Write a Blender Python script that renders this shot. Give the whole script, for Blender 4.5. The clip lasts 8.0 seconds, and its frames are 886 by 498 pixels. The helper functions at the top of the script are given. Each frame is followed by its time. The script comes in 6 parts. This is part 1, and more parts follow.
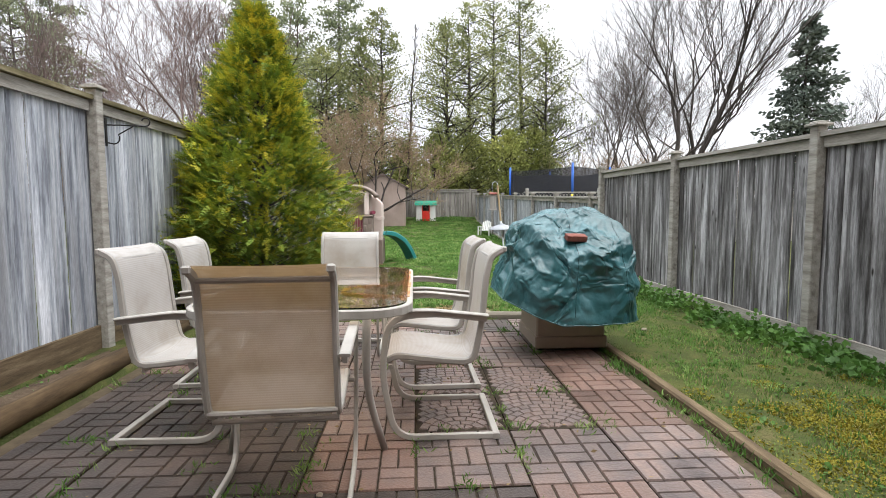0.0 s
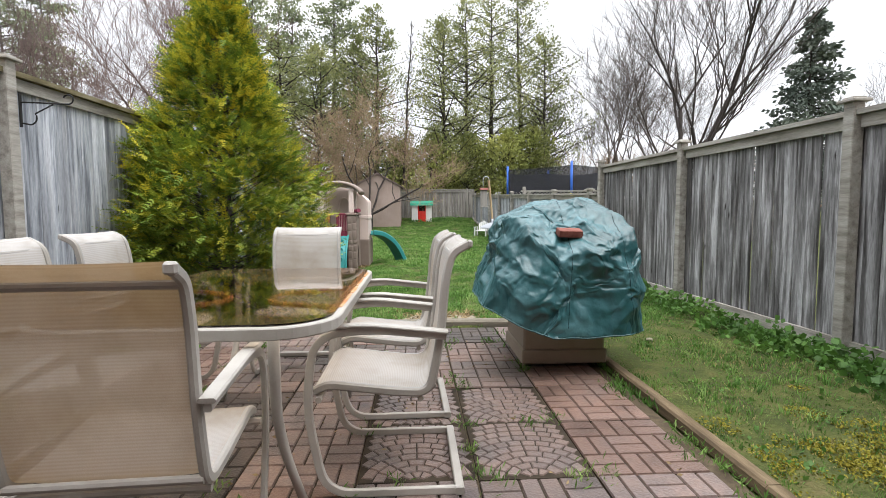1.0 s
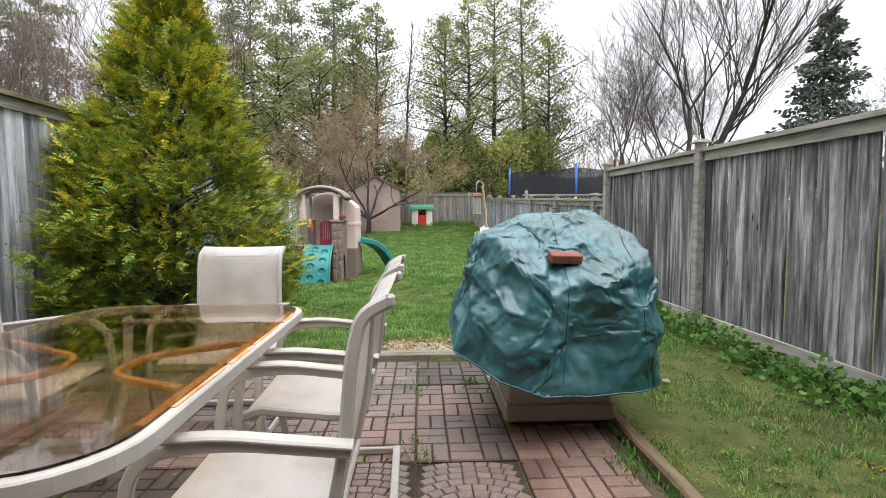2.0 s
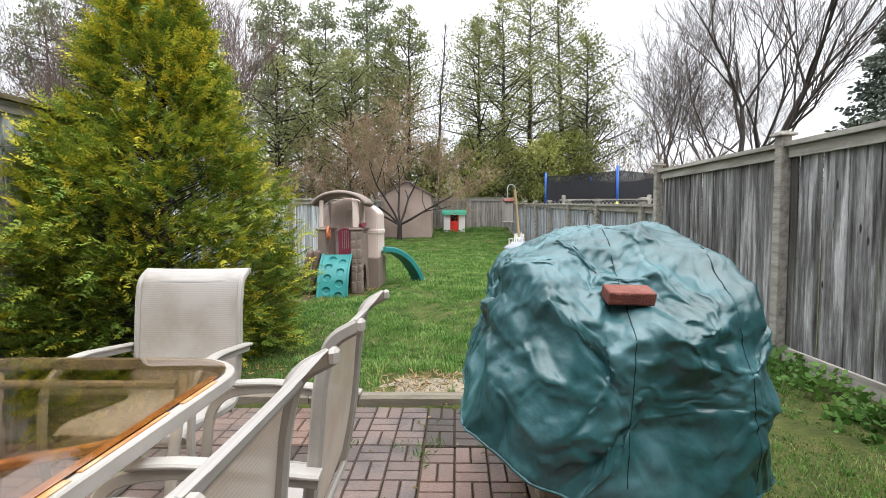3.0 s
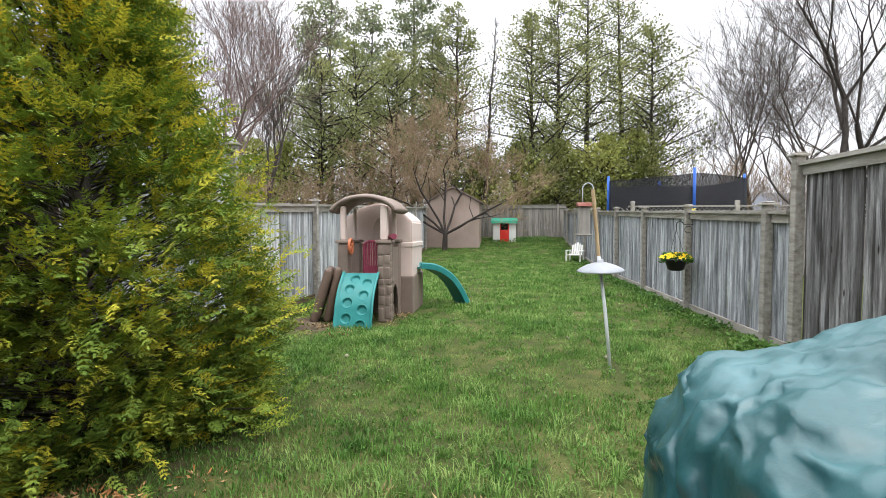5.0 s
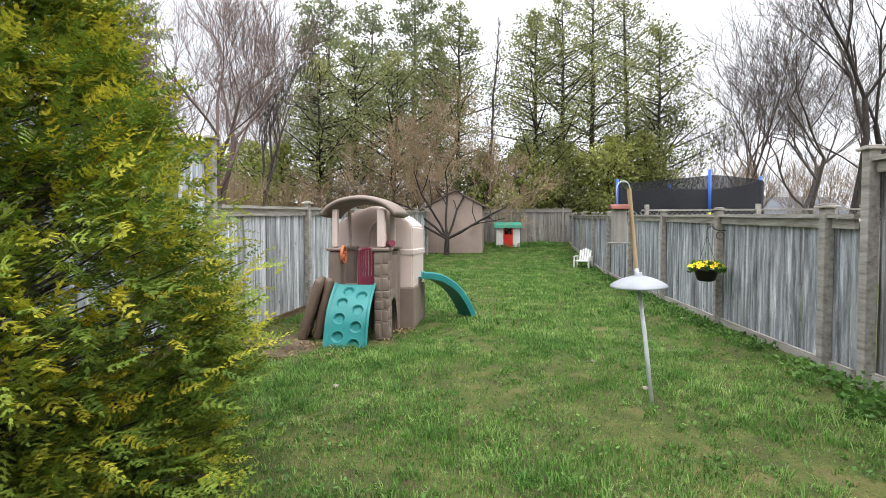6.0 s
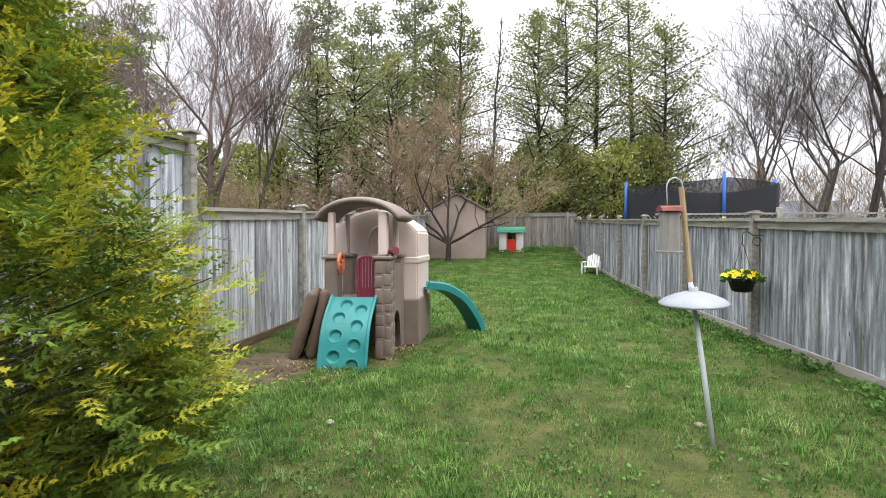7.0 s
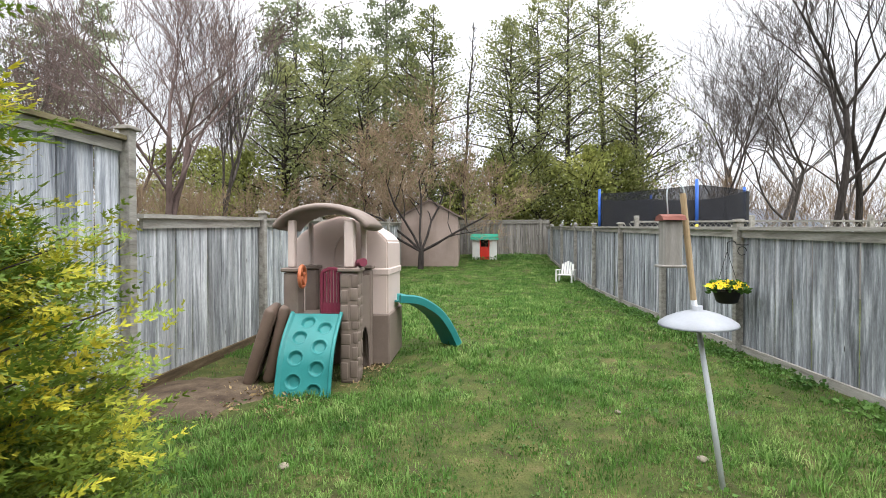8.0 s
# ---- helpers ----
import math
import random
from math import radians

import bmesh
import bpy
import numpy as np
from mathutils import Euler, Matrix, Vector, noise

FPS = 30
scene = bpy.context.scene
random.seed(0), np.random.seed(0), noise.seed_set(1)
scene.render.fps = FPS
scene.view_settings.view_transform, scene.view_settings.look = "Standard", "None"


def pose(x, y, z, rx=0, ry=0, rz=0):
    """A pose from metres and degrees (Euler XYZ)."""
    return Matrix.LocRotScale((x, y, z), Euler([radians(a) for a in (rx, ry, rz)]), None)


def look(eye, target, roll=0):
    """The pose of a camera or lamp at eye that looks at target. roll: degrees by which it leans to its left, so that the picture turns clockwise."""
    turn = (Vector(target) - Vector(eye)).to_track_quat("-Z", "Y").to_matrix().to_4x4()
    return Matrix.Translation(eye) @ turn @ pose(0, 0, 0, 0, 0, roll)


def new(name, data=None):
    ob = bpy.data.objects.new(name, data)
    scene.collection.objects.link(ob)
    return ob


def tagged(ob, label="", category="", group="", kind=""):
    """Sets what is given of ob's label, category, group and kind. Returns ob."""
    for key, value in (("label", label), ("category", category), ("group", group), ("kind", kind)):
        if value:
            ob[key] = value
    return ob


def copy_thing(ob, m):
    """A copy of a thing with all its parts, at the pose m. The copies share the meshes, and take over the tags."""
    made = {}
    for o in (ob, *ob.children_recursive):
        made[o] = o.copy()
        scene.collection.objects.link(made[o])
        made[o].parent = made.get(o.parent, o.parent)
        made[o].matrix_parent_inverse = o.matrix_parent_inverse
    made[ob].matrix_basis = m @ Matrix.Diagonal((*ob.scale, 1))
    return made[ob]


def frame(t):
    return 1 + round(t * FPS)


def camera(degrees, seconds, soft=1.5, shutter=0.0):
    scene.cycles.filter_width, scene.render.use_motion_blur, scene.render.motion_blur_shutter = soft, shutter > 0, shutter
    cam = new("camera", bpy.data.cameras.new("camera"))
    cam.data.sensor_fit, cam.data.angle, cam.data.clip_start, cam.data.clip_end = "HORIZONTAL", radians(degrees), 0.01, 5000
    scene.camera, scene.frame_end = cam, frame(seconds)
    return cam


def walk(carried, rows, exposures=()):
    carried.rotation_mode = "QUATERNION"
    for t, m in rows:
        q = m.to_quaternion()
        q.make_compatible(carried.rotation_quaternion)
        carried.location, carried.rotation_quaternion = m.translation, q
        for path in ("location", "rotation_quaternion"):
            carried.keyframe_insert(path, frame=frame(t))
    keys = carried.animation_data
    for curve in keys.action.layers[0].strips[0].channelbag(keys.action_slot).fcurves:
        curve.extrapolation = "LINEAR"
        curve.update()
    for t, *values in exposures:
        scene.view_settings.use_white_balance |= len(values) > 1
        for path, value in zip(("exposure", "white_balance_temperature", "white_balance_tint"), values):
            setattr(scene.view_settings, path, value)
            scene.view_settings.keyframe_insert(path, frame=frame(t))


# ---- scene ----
from mathutils.bvhtree import BVHTree

cam = camera(83.3, 8.0, soft=0.5)
METRES, EYE, TILT, LEAN, TURN = 5.8, 1.17, 0.0, 0.0, -3.3
ROWS = [
    (0.0, 0.0, 0.0, 0.0, -0.01, -4.31, 0.19),
    (0.5, 0.0175, 0.0527, -0.0115, -0.02, -4.3, 0.19),
    (1.0, 0.0365, 0.1069, -0.013, 0.03, -4.11, 0.25),
    (1.5, 0.0593, 0.1705, -0.0066, 0.04, -4.01, 0.25),
    (3.0, 0.0949, 0.373, 0.0077, 4.69, -3.25, 0.23),
    (3.5, 0.0935, 0.446, 0.006, 7.37, -3.05, 0.16),
    (4.0, 0.0866, 0.5191, 0.0084, 9.42, -3.03, 0.15),
    (4.5, 0.0795, 0.5936, 0.0116, 10.2, -2.68, 0.13),
    (6.0, 0.0375, 0.7909, 0.0181, 10.34, -1.84, 0.02),
    (6.5, 0.0158, 0.8483, 0.0188, 10.36, -1.63, -0.0),
    (7.0, -0.0013, 0.8971, 0.0209, 10.21, -1.33, 0.03),
    (7.5, -0.0081, 0.9402, 0.0236, 8.82, -0.94, 0.06),
    (8.0, -0.0152, 0.9707, 0.0272, 7.0, -0.59, 0.08),
]
walk(cam, [(t, pose(0, 0, EYE, TILT, LEAN, TURN) @ pose(METRES * x, METRES * y, METRES * z, 90 + pitch, roll, yaw)) for t, x, y, z, yaw, pitch, roll in ROWS])
EXPOSURE = 0.85
SKY_LOW, SKY_HIGH = 0.78, 2.7  # an overcast sky is about three times brighter overhead than at the horizon

# ---- world and light ----
world = bpy.data.worlds.new("overcast_sky")
scene.world = world
world.use_nodes = True
wn, wl = world.node_tree.nodes, world.node_tree.links
wn.clear()
w_out = wn.new("ShaderNodeOutputWorld")
w_bg = wn.new("ShaderNodeBackground")
w_sky = wn.new("ShaderNodeTexSky")
w_sky.sky_type, w_sky.sun_disc = "NISHITA", False
w_sky.sun_elevation, w_sky.sun_rotation = radians(69), radians(145)
w_sky.air_density, w_sky.dust_density, w_sky.ozone_density = 1.0, 4.0, 1.0
w_dim = wn.new("ShaderNodeMix")
w_dim.data_type, w_dim.blend_type = "RGBA", "MULTIPLY"
w_dim.inputs[0].default_value = 1.0
w_dim.inputs[7].default_value = (0.1, 0.1, 0.1, 1)
w_co = wn.new("ShaderNodeTexCoord")
w_no = wn.new("ShaderNodeTexNoise")
w_no.inputs["Scale"].default_value, w_no.inputs["Detail"].default_value = 2.2, 5.0
w_ramp = wn.new("ShaderNodeValToRGB")
w_ramp.color_ramp.elements[0].position, w_ramp.color_ramp.elements[0].color = 0.3, (0.855, 0.885, 0.95, 1)
w_ramp.color_ramp.elements[1].position, w_ramp.color_ramp.elements[1].color = 0.7, (0.97, 0.98, 1.01, 1)
w_mix = wn.new("ShaderNodeMix")
w_mix.data_type = "RGBA"
w_mix.inputs[0].default_value = 0.9
wl.new(w_sky.outputs[0], w_dim.inputs[6])
wl.new(w_co.outputs["Generated"], w_no.inputs["Vector"])
wl.new(w_no.outputs[0], w_ramp.inputs[0])
wl.new(w_dim.outputs[2], w_mix.inputs[6])
wl.new(w_ramp.outputs[0], w_mix.inputs[7])
wl.new(w_mix.outputs[2], w_bg.inputs[0])
w_sep = wn.new("ShaderNodeSeparateXYZ")
w_up = wn.new("ShaderNodeMapRange")
w_up.inputs["From Min"].default_value, w_up.inputs["From Max"].default_value = 0.34, 1.0
w_up.inputs["To Min"].default_value, w_up.inputs["To Max"].default_value = SKY_LOW, SKY_HIGH
wl.new(w_co.outputs["Generated"], w_sep.inputs[0])
wl.new(w_sep.outputs[2], w_up.inputs["Value"])
wl.new(w_up.outputs[0], w_bg.inputs[1])
wl.new(w_bg.outputs[0], w_out.inputs[0])
sun_data = bpy.data.lights.new("sun", "SUN")
sun_data.energy, sun_data.angle, sun_data.color = 1.5, radians(70), (1.0, 0.985, 0.97)
sun = new("sun", sun_data)
sun.matrix_world = look((5, -7, 22), (0, 0, 0))
scene.view_settings.exposure = EXPOSURE


# ---- materials ----
def lin(r, g, b):
    def one(v):
        v /= 255
        return v / 12.92 if v <= 0.04045 else ((v + 0.055) / 1.055) ** 2.4
    return (one(r), one(g), one(b), 1)


def material(name, colours, scale=6.0, rough=0.7, metal=0.0, bump=0.15, grain=80.0, stretch=(1, 1, 1), vary=0.0,
             island=0.0, fine=0.35, spec=0.35, glossvar=0.1, trans=0.0, detail=6.0, coat=0.0):
    """A mottled procedural surface: a colour ramp over broad noise, fine grain in colour and relief, and a
    shift per object or per island."""
    m = bpy.data.materials.new(name)
    m.use_nodes = True
    n, l = m.node_tree.nodes, m.node_tree.links
    b = n["Principled BSDF"]
    co = n.new("ShaderNodeTexCoord")
    info = n.new("ShaderNodeObjectInfo")
    off = n.new("ShaderNodeVectorMath")
    off.operation = "MULTIPLY_ADD"
    comb = n.new("ShaderNodeCombineXYZ")
    for i in range(3):
        l.new(info.outputs["Random"], comb.inputs[i])
    off.inputs[1].default_value = (37.0, 53.0, 29.0)
    l.new(comb.outputs[0], off.inputs[0])
    l.new(co.outputs["Object"], off.inputs[2])
    mp = n.new("ShaderNodeMapping")
    mp.inputs["Scale"].default_value = stretch
    l.new(off.outputs[0], mp.inputs[0])
    broad = n.new("ShaderNodeTexNoise")
    broad.inputs["Scale"].default_value, broad.inputs["Detail"].default_value = scale, detail
    broad.inputs["Roughness"].default_value = 0.6
    l.new(mp.outputs[0], broad.inputs["Vector"])
    small = n.new("ShaderNodeTexNoise")
    small.inputs["Scale"].default_value, small.inputs["Detail"].default_value = grain, 4.0
    l.new(mp.outputs[0], small.inputs["Vector"])
    ramp = n.new("ShaderNodeValToRGB")
    el = ramp.color_ramp.elements
    while len(el) < len(colours):
        el.new(0.5)
    for i, c in enumerate(colours):
        el[i].position = 0.28 + 0.44 * i / max(1, len(colours) - 1)
        el[i].color = c
    l.new(broad.outputs[0], ramp.inputs[0])
    value = n.new("ShaderNodeMath")
    value.operation = "MULTIPLY_ADD"
    value.inputs[1].default_value, value.inputs[2].default_value = 2 * fine, 1 - fine
    l.new(small.outputs[0], value.inputs[0])
    last = value.outputs[0]
    for amount, src in ((vary, info.outputs["Random"]), (island, None)):
        if amount:
            if src is None:
                src = n.new("ShaderNodeNewGeometry").outputs["Random Per Island"]
            k = n.new("ShaderNodeMath")
            k.operation = "MULTIPLY_ADD"
            k.inputs[1].default_value, k.inputs[2].default_value = 2 * amount, 1 - amount
            l.new(src, k.inputs[0])
            mul = n.new("ShaderNodeMath")
            mul.operation = "MULTIPLY"
            l.new(last, mul.inputs[0])
            l.new(k.outputs[0], mul.inputs[1])
            last = mul.outputs[0]
    hsv = n.new("ShaderNodeHueSaturation")
    l.new(ramp.outputs[0], hsv.inputs["Color"])
    l.new(last, hsv.inputs["Value"])
    l.new(hsv.outputs[0], b.inputs["Base Color"])
    b.inputs["Metallic"].default_value = metal
    b.inputs["Specular IOR Level"].default_value = spec
    rr = n.new("ShaderNodeMath")
    rr.operation = "MULTIPLY_ADD"
    rr.inputs[1].default_value, rr.inputs[2].default_value = 2 * glossvar, rough - glossvar
    l.new(broad.outputs[0], rr.inputs[0])
    l.new(rr.outputs[0], b.inputs["Roughness"])
    if coat:
        b.inputs["Coat Weight"].default_value = coat
    if trans:
        tr = n.new("ShaderNodeBsdfTranslucent")
        mx = n.new("ShaderNodeMixShader")
        mx.inputs[0].default_value = trans
        l.new(hsv.outputs[0], tr.inputs[0])
        l.new(b.outputs[0], mx.inputs[1])
        l.new(tr.outputs[0], mx.inputs[2])
        l.new(mx.outputs[0], n["Material Output"].inputs[0])
    if bump:
        bp = n.new("ShaderNodeBump")
        bp.inputs["Strength"].default_value, bp.inputs["Distance"].default_value = bump, 0.01
        l.new(small.outputs[0], bp.inputs["Height"])
        l.new(bp.outputs[0], b.inputs["Normal"])
    return m


def wood(name, colours, dark=(0.05, 0.045, 0.04, 1), rough=0.85, streak=0.6):
    """Weathered upright boards: long streaks along z, knots and dark water stains running down from the top."""
    m = material(name, colours, scale=2.2, rough=rough, bump=0.35, grain=26.0, stretch=(7, 7, 0.95), vary=0.24, fine=0.5, spec=0.2)
    n, l = m.node_tree.nodes, m.node_tree.links
    b = n["Principled BSDF"]
    ramp = [x for x in n if x.type == "VALTORGB"][0]
    for e, q in zip(ramp.color_ramp.elements, (0.36, 0.5, 0.64)):
        e.position = q
    hsv = [x for x in n if x.type == "HUE_SAT"][0]
    mp = [x for x in n if x.type == "MAPPING"][0]
    st = n.new("ShaderNodeTexNoise")
    st.inputs["Scale"].default_value, st.inputs["Detail"].default_value = 1.1, 3.0
    l.new(mp.outputs[0], st.inputs["Vector"])
    rp = n.new("ShaderNodeValToRGB")
    rp.color_ramp.elements[0].position, rp.color_ramp.elements[0].color = 0.52, (0, 0, 0, 1)
    rp.color_ramp.elements[1].position, rp.color_ramp.elements[1].color = 0.74, (1, 1, 1, 1)
    l.new(st.outputs[0], rp.inputs[0])
    k = n.new("ShaderNodeMath")
    k.operation = "MULTIPLY"
    k.inputs[1].default_value = streak
    l.new(rp.outputs[0], k.inputs[0])
    kn = n.new("ShaderNodeTexVoronoi")
    kn.inputs["Scale"].default_value = 3.1
    mp2 = n.new("ShaderNodeMapping")
    mp2.inputs["Scale"].default_value = (1.6, 1.6, 0.8)
    off = [x for x in n if x.type == "VECT_MATH"][0]
    l.new(off.outputs[0], mp2.inputs[0])
    l.new(mp2.outputs[0], kn.inputs["Vector"])
    kr = n.new("ShaderNodeValToRGB")
    kr.color_ramp.elements[0].position, kr.color_ramp.elements[0].color = 0.035, (1, 1, 1, 1)
    kr.color_ramp.elements[1].position, kr.color_ramp.elements[1].color = 0.075, (0, 0, 0, 1)
    l.new(kn.outputs["Distance"], kr.inputs[0])
    mx0 = n.new("ShaderNodeMath")
    mx0.operation = "MAXIMUM"
    l.new(k.outputs[0], mx0.inputs[0])
    l.new(kr.outputs[0], mx0.inputs[1])
    mix = n.new("ShaderNodeMix")
    mix.data_type = "RGBA"
    mix.inputs[7].default_value = dark
    l.new(mx0.outputs[0], mix.inputs[0])
    l.new(hsv.outputs[0], mix.inputs[6])
    l.new(mix.outputs[2], b.inputs["Base Color"])
    return m


M = {
    "fence_l": wood("weathered_grey_boards", [lin(112, 116, 124), lin(168, 173, 180), lin(206, 209, 214)], lin(74, 74, 76), streak=0.6),
    "fence_r": wood("stained_grey_boards", [lin(62, 60, 59), lin(114, 113, 113), lin(176, 176, 177)], lin(42, 38, 35), streak=0.95),
    "fence_low": wood("pale_grey_boards", [lin(116, 119, 122), lin(162, 166, 168), lin(202, 205, 206)], lin(88, 85, 80), streak=0.6),
    "fence_side": wood("grey_boards_with_pale_marks", [lin(98, 100, 103), lin(140, 144, 148), lin(192, 195, 198)], lin(74, 72, 70), streak=0.7),
    "fence_back": wood("brown_grey_boards", [lin(96, 92, 86), lin(128, 124, 118), lin(146, 142, 136)], lin(70, 64, 56), streak=0.5),
    "rail": material("weathered_rail", [lin(110, 106, 98), lin(150, 146, 138), lin(170, 168, 160)], 3, 0.85, stretch=(6, 0.6, 6), grain=30, vary=0.12, spec=0.2),
    "mossy_rail": material("mossy_rail", [lin(64, 60, 42), lin(112, 104, 78), lin(140, 134, 112)], 3, 0.9, stretch=(5, 0.8, 5), grain=30, vary=0.1, spec=0.2),
    "timber": material("landscape_timber", [lin(64, 54, 41), lin(96, 82, 63), lin(124, 109, 87)], 3, 0.9, stretch=(6, 0.7, 6), grain=30, bump=0.3, spec=0.2),
    "log": material("dark_log", [lin(52, 42, 30), lin(80, 65, 46), lin(102, 86, 64)], 3, 0.9, stretch=(6, 0.7, 6), grain=30, bump=0.3, spec=0.2),
    "timber_x": material("grey_edging_timber", [lin(82, 76, 66), lin(112, 106, 94), lin(134, 126, 112)], 3, 0.9, stretch=(0.7, 6, 6), grain=30, bump=0.3, spec=0.2),
    "slab": material("stained_paver", [lin(62, 55, 53), lin(98, 87, 83), lin(114, 97, 89), lin(90, 85, 85)], 3.2, 0.42, bump=0.4, grain=90, vary=0.14, island=0.14, fine=0.45, spec=0.4, glossvar=0.2),
    "slab_dark": material("dark_paver", [lin(34, 29, 26), lin(60, 51, 46), lin(80, 68, 61)], 3.2, 0.5, bump=0.4, grain=90, vary=0.14, island=0.14, fine=0.45, spec=0.45, glossvar=0.2),
    "slab_red": material("reddish_paver", [lin(74, 60, 54), lin(112, 90, 80), lin(102, 88, 82)], 3.2, 0.42, bump=0.4, grain=90, vary=0.14, island=0.14, fine=0.45, spec=0.4, glossvar=0.2),
    "joint": material("joint_dirt", [lin(62, 54, 44), lin(92, 82, 66)], 20, 0.95, grain=150, spec=0.1),
    "groove": material("dirty_groove", [lin(40, 36, 31), lin(66, 58, 48)], 9, 0.95, grain=150, fine=0.3, spec=0.1),
    "frame": material("beige_powder_coat", [lin(132, 128, 121), lin(154, 150, 143), lin(168, 164, 157)], 3, 0.45, bump=0.05, grain=160, fine=0.06, spec=0.45),
    "rust": material("rust_stain", [lin(150, 92, 48), lin(178, 128, 80), lin(186, 164, 134)], 9, 0.7, bump=0.1, grain=90, fine=0.2),
    "tarp": material("teal_tarpaulin", [lin(18, 56, 58), lin(38, 82, 86), lin(74, 114, 120)], 4.0, 0.34, bump=0.22, grain=34, fine=0.14, spec=0.6, glossvar=0.16),
    "tarp_seam": material("dark_teal_seam", [lin(8, 34, 38), lin(14, 46, 50)], 6, 0.6, bump=0.1, fine=0.1),
    "grill_metal": material("beige_grill_panel", [lin(138, 126, 112), lin(158, 146, 132)], 3, 0.4, metal=0.15, bump=0.04, grain=120, fine=0.08),
    "dark": material("black_gap", [lin(18, 17, 16), lin(26, 24, 22)], 5, 0.8, fine=0.1),
    "brick": material("red_brick", [lin(92, 52, 44), lin(116, 68, 58), lin(130, 86, 76)], 14, 0.85, bump=0.5, grain=120, fine=0.25),
    "bark": material("grey_bark", [lin(58, 53, 50), lin(86, 80, 76), lin(106, 100, 95)], 6, 0.95, bump=0.5, grain=40, stretch=(3, 3, 0.5), spec=0.1, vary=0.15),
    "bark_red": material("reddish_twigs", [lin(84, 70, 66), lin(112, 96, 92), lin(130, 116, 112)], 1, 0.95, bump=0.2, grain=30, spec=0.1, vary=0.12),
    "bark_dark": material("dark_wet_bark", [lin(40, 36, 34), lin(62, 57, 54), lin(80, 75, 72)], 6, 0.95, bump=0.4, grain=40, stretch=(3, 3, 0.5), spec=0.1),
    "twig": material("tan_twigs", [lin(118, 100, 80), lin(144, 124, 102), lin(162, 144, 120)], 1, 0.95, bump=0.0, spec=0.1, vary=0.1),
    "cedar": material("cedar_foliage", [lin(72, 98, 40), lin(114, 138, 54), lin(156, 168, 68)], 2.4, 0.7, bump=0.0, island=0.25, fine=0.2, trans=0.22, spec=0.25),
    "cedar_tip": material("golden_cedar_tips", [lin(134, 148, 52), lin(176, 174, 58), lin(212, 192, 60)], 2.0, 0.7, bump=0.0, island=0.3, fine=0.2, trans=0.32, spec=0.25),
    "pine": material("pine_needles", [lin(94, 102, 80), lin(126, 134, 104), lin(154, 158, 126)], 0.35, 0.85, bump=0.0, island=0.3, fine=0.2, trans=0.35, spec=0.15, vary=0.12),
    "thuja": material("green_cedar_crown", [lin(94, 102, 66), lin(130, 136, 90), lin(166, 166, 114)], 0.4, 0.85, bump=0.0, island=0.35, fine=0.2, trans=0.42, spec=0.15, vary=0.15),
    "thuja_low": material("yellow_green_crown", [lin(106, 114, 62), lin(140, 146, 82), lin(170, 170, 102)], 0.5, 0.85, bump=0.0, island=0.3, fine=0.2, trans=0.25, spec=0.15, vary=0.15),
    "spruce": material("dark_spruce", [lin(66, 75, 70), lin(90, 99, 90), lin(116, 122, 108)], 0.4, 0.85, bump=0.0, island=0.25, fine=0.2, trans=0.1, spec=0.15),
    "grass": material("grass_blades", [lin(54, 90, 36), lin(92, 128, 58), lin(146, 164, 100)], 2.6, 0.7, bump=0.0, island=0.3, fine=0.1, trans=0.35, spec=0.25),
    "dry_grass": material("dry_grass_blades", [lin(150, 136, 92), lin(176, 164, 118)], 0.8, 0.8, bump=0.0, island=0.25, fine=0.1, trans=0.3, spec=0.2),
    "weed": material("weed_leaves", [lin(52, 84, 36), lin(80, 116, 50), lin(104, 136, 64)], 1.5, 0.6, bump=0.0, island=0.3, fine=0.1, trans=0.3, spec=0.35),
    "moss": material("yellow_moss", [lin(98, 100, 40), lin(132, 124, 48), lin(104, 106, 50)], 6, 0.95, bump=0.5, grain=120, spec=0.1),
    "pink": material("pale_pink_plastic", [lin(198, 180, 172), lin(210, 193, 185)], 2, 0.5, bump=0.06, grain=90, fine=0.06),
    "taupe": material("taupe_plastic", [lin(112, 98, 90), lin(130, 116, 106)], 3, 0.55, bump=0.12, grain=70, fine=0.12),
    "brown": material("brown_plastic", [lin(92, 76, 66), lin(114, 96, 84)], 3, 0.55, bump=0.12, grain=70, fine=0.12),
    "teal": material("teal_plastic", [lin(36, 116, 114), lin(50, 132, 130)], 3, 0.42, bump=0.05, grain=90, fine=0.06),
    "maroon": material("maroon_plastic", [lin(108, 40, 58), lin(126, 54, 72)], 3, 0.45, bump=0.05, grain=90, fine=0.06),
    "orange": material("faded_orange_plastic", [lin(176, 96, 62), lin(196, 120, 84)], 3, 0.5, bump=0.05, grain=90, fine=0.06),
    "white": material("white_plastic", [lin(206, 206, 200), lin(224, 224, 220)], 3, 0.45, bump=0.04, grain=90, fine=0.06),
    "red": material("red_plastic", [lin(196, 44, 32), lin(214, 58, 44)], 3, 0.45, bump=0.04, grain=90, fine=0.06),
    "green": material("green_plastic", [lin(28, 138, 110), lin(42, 154, 126)], 3, 0.45, bump=0.04, grain=90, fine=0.06),
    "blue": material("blue_foam_sleeve", [lin(40, 86, 170), lin(58, 108, 196)], 3, 0.6, bump=0.05, fine=0.08),
    "yellow": material("yellow_foam", [lin(206, 190, 60), lin(222, 206, 80)], 3, 0.6, bump=0.05, fine=0.08),
    "shed": material("pinkish_shed_panel", [lin(150, 132, 122), lin(170, 152, 142)], 1.5, 0.7, bump=0.1, grain=50, fine=0.12),
